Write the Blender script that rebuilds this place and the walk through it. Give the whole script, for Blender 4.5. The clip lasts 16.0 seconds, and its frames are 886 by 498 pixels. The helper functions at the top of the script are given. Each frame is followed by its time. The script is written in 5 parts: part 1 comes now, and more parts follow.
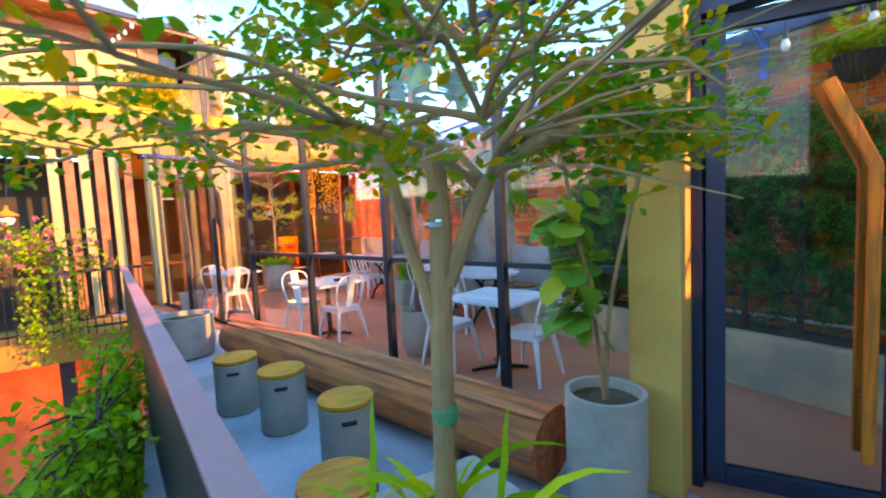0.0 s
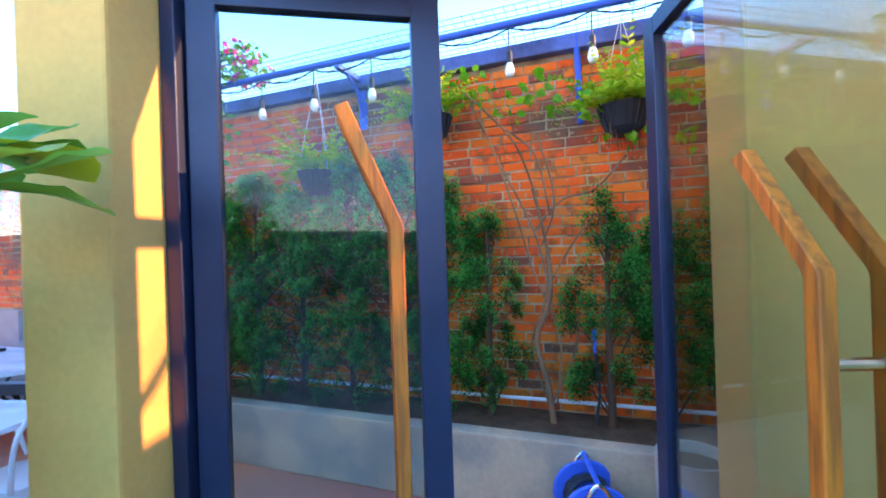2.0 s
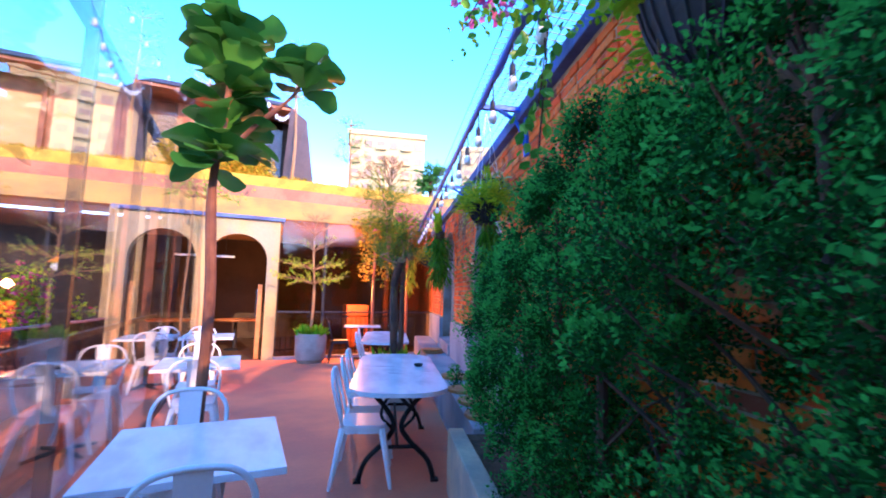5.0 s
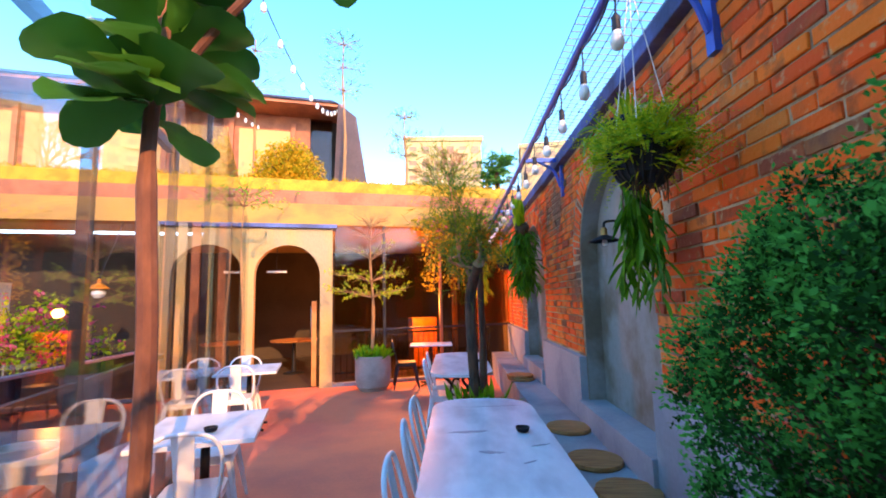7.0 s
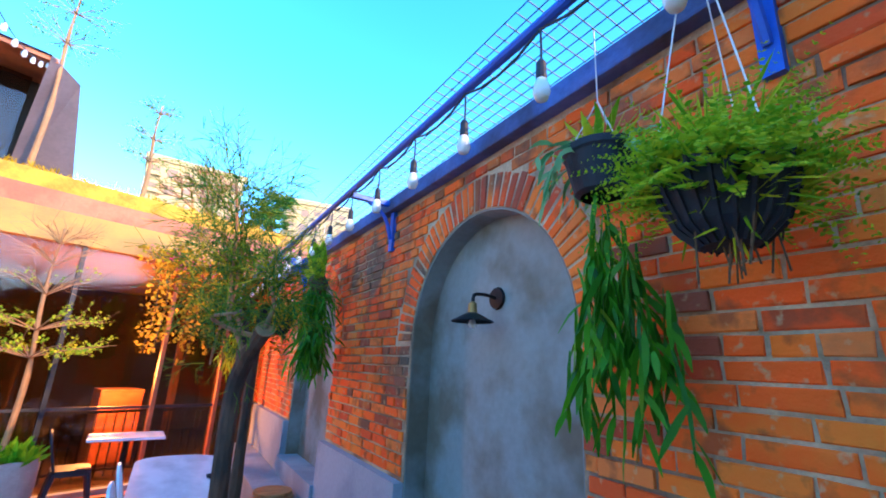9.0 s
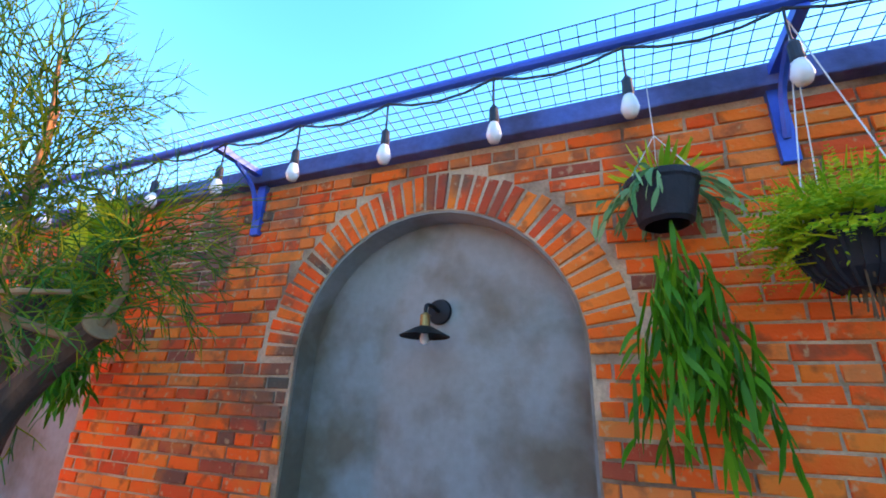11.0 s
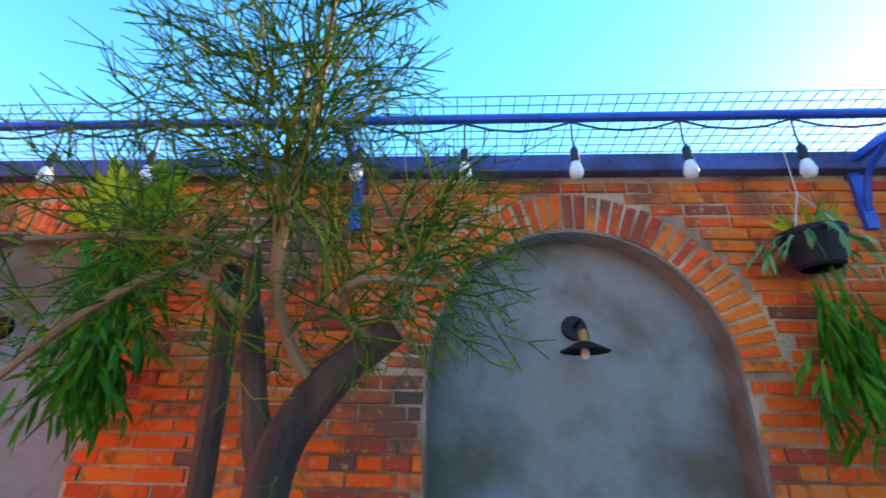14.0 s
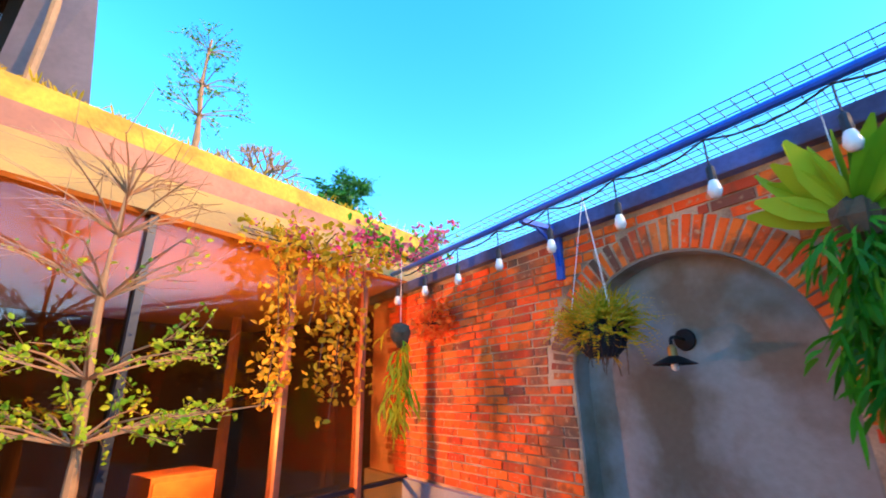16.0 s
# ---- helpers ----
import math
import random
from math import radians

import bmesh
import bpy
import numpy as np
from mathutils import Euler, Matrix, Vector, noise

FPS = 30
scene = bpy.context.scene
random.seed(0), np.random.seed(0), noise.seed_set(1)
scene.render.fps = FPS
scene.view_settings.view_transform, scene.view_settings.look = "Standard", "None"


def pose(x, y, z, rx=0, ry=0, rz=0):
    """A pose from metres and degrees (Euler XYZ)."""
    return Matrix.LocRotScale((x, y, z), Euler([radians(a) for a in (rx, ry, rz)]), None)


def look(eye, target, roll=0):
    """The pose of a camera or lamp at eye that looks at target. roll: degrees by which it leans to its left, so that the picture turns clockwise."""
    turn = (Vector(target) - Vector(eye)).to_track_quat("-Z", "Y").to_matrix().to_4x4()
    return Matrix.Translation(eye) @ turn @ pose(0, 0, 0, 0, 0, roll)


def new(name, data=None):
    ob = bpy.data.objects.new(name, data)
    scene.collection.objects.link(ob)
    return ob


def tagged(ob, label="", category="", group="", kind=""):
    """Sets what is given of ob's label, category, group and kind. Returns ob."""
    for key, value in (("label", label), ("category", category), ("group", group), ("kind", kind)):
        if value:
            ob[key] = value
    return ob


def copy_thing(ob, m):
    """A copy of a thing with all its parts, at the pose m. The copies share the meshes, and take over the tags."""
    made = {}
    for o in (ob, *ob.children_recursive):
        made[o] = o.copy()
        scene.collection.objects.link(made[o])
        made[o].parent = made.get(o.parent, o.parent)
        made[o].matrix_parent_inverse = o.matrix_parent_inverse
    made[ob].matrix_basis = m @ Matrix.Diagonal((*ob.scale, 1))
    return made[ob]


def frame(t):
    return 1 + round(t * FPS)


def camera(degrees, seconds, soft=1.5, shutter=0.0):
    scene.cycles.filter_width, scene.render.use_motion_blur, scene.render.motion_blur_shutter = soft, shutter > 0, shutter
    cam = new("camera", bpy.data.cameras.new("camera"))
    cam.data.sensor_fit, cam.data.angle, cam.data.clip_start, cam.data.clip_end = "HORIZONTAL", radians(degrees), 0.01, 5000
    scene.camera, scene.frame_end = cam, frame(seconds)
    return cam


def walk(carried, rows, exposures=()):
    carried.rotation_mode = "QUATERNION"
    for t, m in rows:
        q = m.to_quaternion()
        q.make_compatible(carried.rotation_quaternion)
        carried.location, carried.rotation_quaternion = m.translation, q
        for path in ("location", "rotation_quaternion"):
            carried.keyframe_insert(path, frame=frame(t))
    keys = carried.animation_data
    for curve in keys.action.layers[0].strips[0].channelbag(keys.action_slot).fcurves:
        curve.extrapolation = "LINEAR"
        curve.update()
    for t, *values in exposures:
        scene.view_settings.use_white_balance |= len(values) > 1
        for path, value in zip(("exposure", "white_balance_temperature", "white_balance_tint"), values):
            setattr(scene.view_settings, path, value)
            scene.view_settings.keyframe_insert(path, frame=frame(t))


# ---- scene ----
cam = camera(91.2, 16.0, soft=1.8, shutter=0.12)
PATH = [      # seconds, eye, target, roll
    (0, (-0.907, -0.433, 1.551), (0.116, 1.278, 1.397), -2.8),
    (0.5, (-0.623, -0.493, 1.622), (0.722, 0.986, 1.578), -2.9),
    (1, (-0.339, -0.48, 1.597), (1.258, 0.723, 1.549), -2.6),
    (1.5, (0.006, -0.43, 1.599), (1.834, 0.381, 1.558), -2.8),
    (2, (0.442, -0.421, 1.595), (2.312, 0.288, 1.598), -1.9),
    (2.5, (0.89, -0.383, 1.578), (2.755, 0.337, 1.627), -1.3),
    (3, (1.364, -0.303, 1.553), (3.211, 0.459, 1.644), -1.2),
    (3.5, (1.782, -0.123, 1.436), (3.517, 0.845, 1.664), 0.6),
    (4, (2.162, 0.172, 1.471), (3.723, 1.412, 1.627), 0.6),
    (4.5, (2.439, 0.435, 1.46), (3.403, 2.177, 1.657), 1.5),
    (5, (2.518, 0.731, 1.453), (2.762, 2.704, 1.666), 1.3),
    (5.2, (2.508, 0.876, 1.451), (2.605, 2.862, 1.668), 0.9),
    (7.3, (2.409, 2.515, 1.6), (2.365, 4.5, 1.835), -1.5),
    (7.5, (2.392, 2.66, 1.611), (2.472, 4.642, 1.862), -0.4),
    (8, (2.391, 3.039, 1.649), (2.884, 4.953, 1.961), 0.8),
    (8.5, (2.337, 3.339, 1.708), (3.07, 5.144, 2.163), 2.6),
    (9, (2.225, 3.676, 1.742), (3.219, 5.33, 2.265), 2.7),
    (9.2, (2.171, 3.818, 1.752), (3.3, 5.38, 2.286), 2.3),
    (11.3, (1.756, 4.932, 1.694), (3.524, 5.57, 2.377), 3.0),
    (11.5, (1.756, 5.029, 1.685), (3.539, 5.611, 2.381), 3.7),
    (12, (1.695, 5.312, 1.672), (3.538, 5.567, 2.407), 3.2),
    (12.5, (1.647, 5.524, 1.666), (3.499, 5.406, 2.41), 2.3),
    (13, (1.657, 5.696, 1.674), (3.468, 5.292, 2.421), 1.0),
    (13.5, (1.586, 5.928, 1.666), (3.413, 5.627, 2.423), 0.6),
    (14, (1.499, 6.205, 1.661), (3.352, 6.304, 2.407), 1.1),
    (14.5, (1.499, 6.472, 1.65), (3.235, 7.103, 2.416), 2.1),
    (15, (1.389, 6.737, 1.767), (2.88, 7.876, 2.46), 2.0),
    (15.5, (1.233, 7.115, 1.789), (2.55, 8.461, 2.461), 0.6),
    (16, (1.049, 7.464, 1.833), (2.164, 9.001, 2.464), -1.2),
]
walk(cam, [(t, look(eye, target, roll)) for t, eye, target, roll in PATH],
     exposures=((0, 2.95, 8600, 40), (1, 3.6, 6600, 43), (1.5, 3.55, 6200, 47), (2.5, 3.75, 7400, 50), (3.5, 4.3, 7000, 58), (4.0, 4.4, 7000, 56), (4.5, 3.5, 6400, 54), (5.0, 2.75, 5500, 50),
                (7.5, 2.5, 7200, 40), (9, 2.6, 5700, 32), (12, 2.75, 7400, 44), (14, 2.4, 6700, 36), (14.5, 2.55, 6600, 32), (16, 2.3, 5800, 24)))

# ---- light ----
world = bpy.data.worlds.new("sky_world")
scene.world = world
world.use_nodes = True
wn, wl = world.node_tree.nodes, world.node_tree.links
sky = wn.new("ShaderNodeTexSky")
sky.sky_type, sky.sun_disc = "NISHITA", False
SUN_EL, SUN_AZ = radians(24), radians(152)      # azimuth clockwise from +y
sky.sun_elevation, sky.sun_rotation = SUN_EL, SUN_AZ
sky.air_density, sky.dust_density, sky.ozone_density = 1.0, 0.1, 2.5
hue = wn.new("ShaderNodeHueSaturation")
hue.inputs["Hue"].default_value, hue.inputs["Saturation"].default_value = 0.484, 1.34
wl.new(sky.outputs[0], hue.inputs["Color"])
wl.new(hue.outputs[0], wn["Background"].inputs["Color"])
wn["Background"].inputs["Strength"].default_value = 0.15
sun = new("sun", bpy.data.lights.new("sun", "SUN"))
sun.data.energy, sun.data.angle, sun.data.color = 1.25, radians(0.6), (1.0, 0.62, 0.24)
to_sun = Vector((math.sin(SUN_AZ) * math.cos(SUN_EL), math.cos(SUN_AZ) * math.cos(SUN_EL), math.sin(SUN_EL)))
sun.matrix_world = look(to_sun * 40, (0, 0, 0))


# ---- materials ----
def material(name, color, rough=0.7, metal=0.0, vary=0.25, scale=3.0, fine=40.0, bump=0.2, tint=None, each=0.0, stretch=(1, 1, 1), depth=0.01):
    """A surface with stains at one scale and grain at another. tint: the colour of the stains; each: how much pieces differ."""
    m = bpy.data.materials.new(name)
    m.use_nodes = True
    n, l = m.node_tree.nodes, m.node_tree.links
    b = n["Principled BSDF"]
    b.inputs["Roughness"].default_value, b.inputs["Metallic"].default_value = rough, metal
    co = n.new("ShaderNodeTexCoord")
    mp = n.new("ShaderNodeMapping")
    mp.inputs["Scale"].default_value = stretch
    l.new(co.outputs["Object"], mp.inputs[0])
    big, small = n.new("ShaderNodeTexNoise"), n.new("ShaderNodeTexNoise")
    for tex, s, d in ((big, scale, 5), (small, fine, 4)):
        tex.inputs["Scale"].default_value, tex.inputs["Detail"].default_value = s, d
        l.new(mp.outputs[0], tex.inputs["Vector"])
    ramp = n.new("ShaderNodeMapRange")
    ramp.inputs["From Min"].default_value, ramp.inputs["From Max"].default_value = 0.42, 0.62
    l.new(big.outputs["Fac"], ramp.inputs["Value"])
    mix = n.new("ShaderNodeMix")
    mix.data_type = "RGBA"
    mix.inputs["A"].default_value = (*color, 1)
    mix.inputs["B"].default_value = (*(tint or [c * (1 - vary) for c in color]), 1)
    l.new(ramp.outputs[0], mix.inputs["Factor"])
    grain = n.new("ShaderNodeHueSaturation")
    g = n.new("ShaderNodeMapRange")
    g.inputs["To Min"].default_value, g.inputs["To Max"].default_value = 1 - vary, 1 + vary
    l.new(small.outputs["Fac"], g.inputs["Value"])
    l.new(mix.outputs["Result"], grain.inputs["Color"])
    out = g.outputs[0]
    if each:
        info = n.new("ShaderNodeObjectInfo")
        r = n.new("ShaderNodeMapRange")
        r.inputs["To Min"].default_value, r.inputs["To Max"].default_value = 1 - each, 1 + each
        l.new(info.outputs["Random"], r.inputs["Value"])
        mul = n.new("ShaderNodeMath")
        mul.operation = "MULTIPLY"
        l.new(out, mul.inputs[0])
        l.new(r.outputs[0], mul.inputs[1])
        out = mul.outputs[0]
    l.new(out, grain.inputs["Value"])
    l.new(grain.outputs[0], b.inputs["Base Color"])
    if bump:
        bp = n.new("ShaderNodeBump")
        bp.inputs["Strength"].default_value, bp.inputs["Distance"].default_value = bump, depth
        l.new(small.outputs["Fac"], bp.inputs["Height"])
        l.new(bp.outputs[0], b.inputs["Normal"])
    return m


def leaf_material(name, color, other, rough=0.45, through_light=0.35, skew=1.0, sheen=0.22):
    """Leaves that differ one by one and let some light through."""
    m = bpy.data.materials.new(name)
    m.use_nodes = True
    n, l = m.node_tree.nodes, m.node_tree.links
    b = n["Principled BSDF"]
    geo = n.new("ShaderNodeNewGeometry")
    mix = n.new("ShaderNodeMix")
    mix.data_type = "RGBA"
    mix.inputs["A"].default_value, mix.inputs["B"].default_value = (*color, 1), (*other, 1)
    rare = n.new("ShaderNodeMath")
    rare.operation = "POWER"
    rare.inputs[1].default_value = skew
    l.new(geo.outputs["Random Per Island"], rare.inputs[0])
    l.new(rare.outputs[0], mix.inputs["Factor"])
    l.new(mix.outputs["Result"], b.inputs["Base Color"])
    b.inputs["Roughness"].default_value = rough
    b.inputs["Specular IOR Level"].default_value = sheen
    tr = n.new("ShaderNodeBsdfTranslucent")
    l.new(mix.outputs["Result"], tr.inputs["Color"])
    add = n.new("ShaderNodeMixShader")
    add.inputs[0].default_value = through_light
    l.new(b.outputs[0], add.inputs[1])
    l.new(tr.outputs[0], add.inputs[2])
    l.new(add.outputs[0], n["Material Output"].inputs["Surface"])
    return m


def glass_material(name, tint=(0.93, 0.96, 0.96), head_on=0.02, most=0.85):
    """A thin pane: clear head on, with a mirror sheen that grows at grazing angles."""
    m = bpy.data.materials.new(name)
    m.use_nodes = True
    n, l = m.node_tree.nodes, m.node_tree.links
    tr, gl, fr = n.new("ShaderNodeBsdfTransparent"), n.new("ShaderNodeBsdfGlossy"), n.new("ShaderNodeLayerWeight")
    tr.inputs[0].default_value = (*tint, 1)
    gl.inputs["Roughness"].default_value = 0.01
    fr.inputs["Blend"].default_value = 0.5
    power = n.new("ShaderNodeMath")
    power.operation = "POWER"
    power.inputs[1].default_value = 3.2
    l.new(fr.outputs["Facing"], power.inputs[0])
    r = n.new("ShaderNodeMapRange")
    r.inputs["To Min"].default_value = head_on
    r.inputs["To Max"].default_value = most
    l.new(power.outputs[0], r.inputs["Value"])
    mix = n.new("ShaderNodeMixShader")
    l.new(r.outputs[0], mix.inputs[0])
    l.new(tr.outputs[0], mix.inputs[1])
    l.new(gl.outputs[0], mix.inputs[2])
    l.new(mix.outputs[0], n["Material Output"].inputs["Surface"])
    return m


MORTAR = material("mortar", (0.58, 0.4, 0.24), 0.95, 0, 0.35, 2.5, 60, 0.6, (0.22, 0.12, 0.07))
CONCRETE = material("concrete", (0.34, 0.36, 0.38), 0.8, 0, 0.15, 1.6, 30, 0.25, (0.22, 0.25, 0.28))
NICHE = material("niche_plaster", (0.27, 0.262, 0.235), 0.85, 0, 0.16, 2.3, 25, 0.3, (0.17, 0.125, 0.08))
COPING = material("coping_concrete", (0.11, 0.17, 0.42), 0.85, 0, 0.3, 2.0, 30, 0.4, (0.07, 0.08, 0.16))
YELLOW_WALL = material("ochre_render", (0.8, 0.38, 0.085), 0.85, 0, 0.1, 1.3, 40, 0.2, (0.62, 0.31, 0.08))
ARCH_RENDER = material("weathered_ochre_render", (0.52, 0.34, 0.13), 0.9, 0, 0.15, 1.8, 40, 0.3, (0.42, 0.32, 0.18), stretch=(1, 1, 0.5))
FASCIA = material("pale_render", (0.52, 0.25, 0.04), 0.85, 0, 0.15, 1.5, 40, 0.25, (0.36, 0.18, 0.04))
TERRACOTTA = material("terracotta_floor", (0.86, 0.215, 0.1), 0.7, 0, 0.1, 0.8, 30, 0.15, (0.6, 0.15, 0.09))
TERRACE = material("terrace_concrete", (0.5, 0.54, 0.62), 0.28, 0, 0.2, 0.9, 25, 0.15, (0.28, 0.3, 0.34))
STEEL_DARK = material("dark_steel", (0.02, 0.024, 0.035), 0.45, 0.3, 0.2, 5, 60, 0.05)
STEEL_BLUE = material("blue_grey_steel", (0.012, 0.022, 0.055), 0.42, 0.2, 0.15, 4, 60, 0.05)
WHITE_METAL = material("white_metal", (0.8, 0.82, 0.84), 0.35, 0, 0.05, 6, 60, 0.03)
MARBLE = material("white_marble", (0.8, 0.82, 0.85), 0.25, 0, 0.06, 5, 30, 0.03, (0.6, 0.62, 0.66), stretch=(1, 0.4, 1))
WOOD = material("oiled_wood", (0.5, 0.22, 0.06), 0.5, 0, 0.25, 4, 40, 0.2, (0.32, 0.12, 0.03), stretch=(1, 8, 1))
SOIL = material("soil", (0.15, 0.075, 0.035), 1.0, 0, 0.4, 8, 60, 0.8)
BARK = material("bark", (0.14, 0.06, 0.03), 0.9, 0, 0.35, 10, 50, 0.6, (0.05, 0.028, 0.017), stretch=(1, 1, 0.3))
PALE_BARK = material("pale_bark", (0.44, 0.21, 0.08), 0.85, 0, 0.25, 8, 50, 0.4, (0.28, 0.16, 0.07), stretch=(1, 1, 0.4))
# Near-black: the darkness of unlit rooms is put into the colour.
UNLIT_INSIDE = material("unlit_interior", (0.05, 0.035, 0.025), 0.8, 0, 0.3, 1.5, 20, 0.1)
GLASS = glass_material("clear_glass")
DOOR_GLASS = glass_material("door_glass", (0.8, 0.86, 0.86), 0.015, 0.8)
DARK_GLASS = glass_material("tinted_glass", (0.66, 0.56, 0.42), 0.04, 0.5)
# Dark inner and bright outer leaves: light on the tufts is in the colours.
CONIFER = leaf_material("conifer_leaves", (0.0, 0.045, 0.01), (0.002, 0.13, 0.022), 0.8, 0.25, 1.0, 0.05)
CONIFER_LIT = leaf_material("conifer_lit_tips", (0.002, 0.26, 0.04), (0.02, 0.47, 0.07), 0.8, 0.35, 1.0, 0.08)
GREEN = leaf_material("green_leaves", (0.04, 0.3, 0.006), (0.24, 0.55, 0.01), 0.4, 0.45)


# ---- builders ----
def link(name, bm, mat, parent=None, m=None, label="", smooth=False):
    mesh = bpy.data.meshes.new(name)
    bm.to_mesh(mesh)
    bm.free()
    mesh.materials.append(mat)
    if smooth:
        for p in mesh.polygons:
            p.use_smooth = True
    ob = new(name, mesh)
    if parent:
        ob.parent = parent
    if m:
        ob.matrix_basis = m
    if label:
        ob["label"] = label
    return ob


def part(name, bm, mat, parent, label="", smooth=False, m=None):
    return link(name, bm, mat, parent, m, label, smooth)


def thing(name, m, label, category, group="", kind=""):
    ob = new(name)
    ob.matrix_basis = m
    return tagged(ob, label, category, group, kind)


def add_box(bm, x0, x1, y0, y1, z0, z1, m=None):
    v = [bm.verts.new((x, y, z)) for z in (z0, z1) for x, y in ((x0, y0), (x1, y0), (x1, y1), (x0, y1))]
    for f in ((3, 2, 1, 0), (4, 5, 6, 7), (0, 1, 5, 4), (1, 2, 6, 5), (2, 3, 7, 6), (3, 0, 4, 7)):
        bm.faces.new([v[i] for i in f])
    if m:
        bmesh.ops.transform(bm, matrix=m, verts=v)
    return v


def box(x0, x1, y0, y1, z0, z1, bevel=0.0):
    bm = bmesh.new()
    add_box(bm, x0, x1, y0, y1, z0, z1)
    if bevel:
        bmesh.ops.bevel(bm, geom=bm.edges[:], offset=bevel, segments=2, profile=0.6, affect="EDGES")
    return bm


def prism(points, z0, z1, bm=None):
    """A flat outline in x and y, raised from z0 to z1."""
    bm = bm or bmesh.new()
    low, high = ([bm.verts.new((x, y, z)) for x, y in points] for z in (z0, z1))
    bm.faces.new(low[::-1])
    bm.faces.new(high)
    k = len(points)
    for i in range(k):
        bm.faces.new((low[i], low[(i + 1) % k], high[(i + 1) % k], high[i]))
    return bm


def lathe(rows, sides=24, bm=None, caps=True):
    """A turned shape from rows of (radius, height)."""
    bm = bm or bmesh.new()
    rings = [[bm.verts.new((r * math.cos(2 * math.pi * i / sides), r * math.sin(2 * math.pi * i / sides), z)) for i in range(sides)] for r, z in rows]
    for a, b in zip(rings, rings[1:]):
        for i in range(sides):
            bm.faces.new((a[i], a[(i + 1) % sides], b[(i + 1) % sides], b[i]))
    if caps:
        bm.faces.new(rings[0][::-1])
        bm.faces.new(rings[-1])
    return bm


def add_tube(bm, points, radii, sides=8):
    """A round tube through points; radii: one number or one for each point."""
    pts = [Vector(p) for p in points]
    radii = radii if isinstance(radii, (list, tuple)) else [radii] * len(pts)
    rings, side = [], None
    for i, p in enumerate(pts):
        way = (pts[min(i + 1, len(pts) - 1)] - pts[max(i - 1, 0)]).normalized()
        if side is None:
            side = way.orthogonal().normalized()
        side = (side - way * side.dot(way))
        side = side.normalized() if side.length > 1e-4 else way.orthogonal().normalized()
        up = way.cross(side)
        rings.append([bm.verts.new(p + (side * math.cos(2 * math.pi * k / sides) + up * math.sin(2 * math.pi * k / sides)) * radii[i]) for k in range(sides)])
    for a, b in zip(rings, rings[1:]):
        for k in range(sides):
            bm.faces.new((a[k], a[(k + 1) % sides], b[(k + 1) % sides], b[k]))
    bm.faces.new(rings[0][::-1])
    bm.faces.new(rings[-1])
    return bm


def tube(points, radii, sides=8):
    return add_tube(bmesh.new(), points, radii, sides)


def curve(points, steps=6):
    """Points on a smooth line through the given ones."""
    p = [Vector(q) for q in points]
    p = [p[0] * 2 - p[1]] + p + [p[-1] * 2 - p[-2]]
    out = []
    for i in range(1, len(p) - 2):
        for s in range(steps):
            t = s / steps
            out.append(0.5 * (2 * p[i] + (p[i + 1] - p[i - 1]) * t + (2 * p[i - 1] - 5 * p[i] + 4 * p[i + 1] - p[i + 2]) * t * t + (3 * p[i] - p[i - 1] - 3 * p[i + 1] + p[i + 2]) * t ** 3))
    return out + [p[-2]]


# ---- plan ----
WALL_X = 3.63                            # face of the brick wall
TURN = 17.2                              # the building stands askew to the brick wall
HOUSE = pose(1.3, 0.88, 0, 0, 0, TURN)   # its x leads into the courtyard, its y along the glass front
FAR = 9.65                               # the far facade, in the building's own y


def at(x, y, z=0, rz=0):
    """A pose in the building's own axes."""
    return HOUSE @ pose(x, y, z, 0, 0, rz)


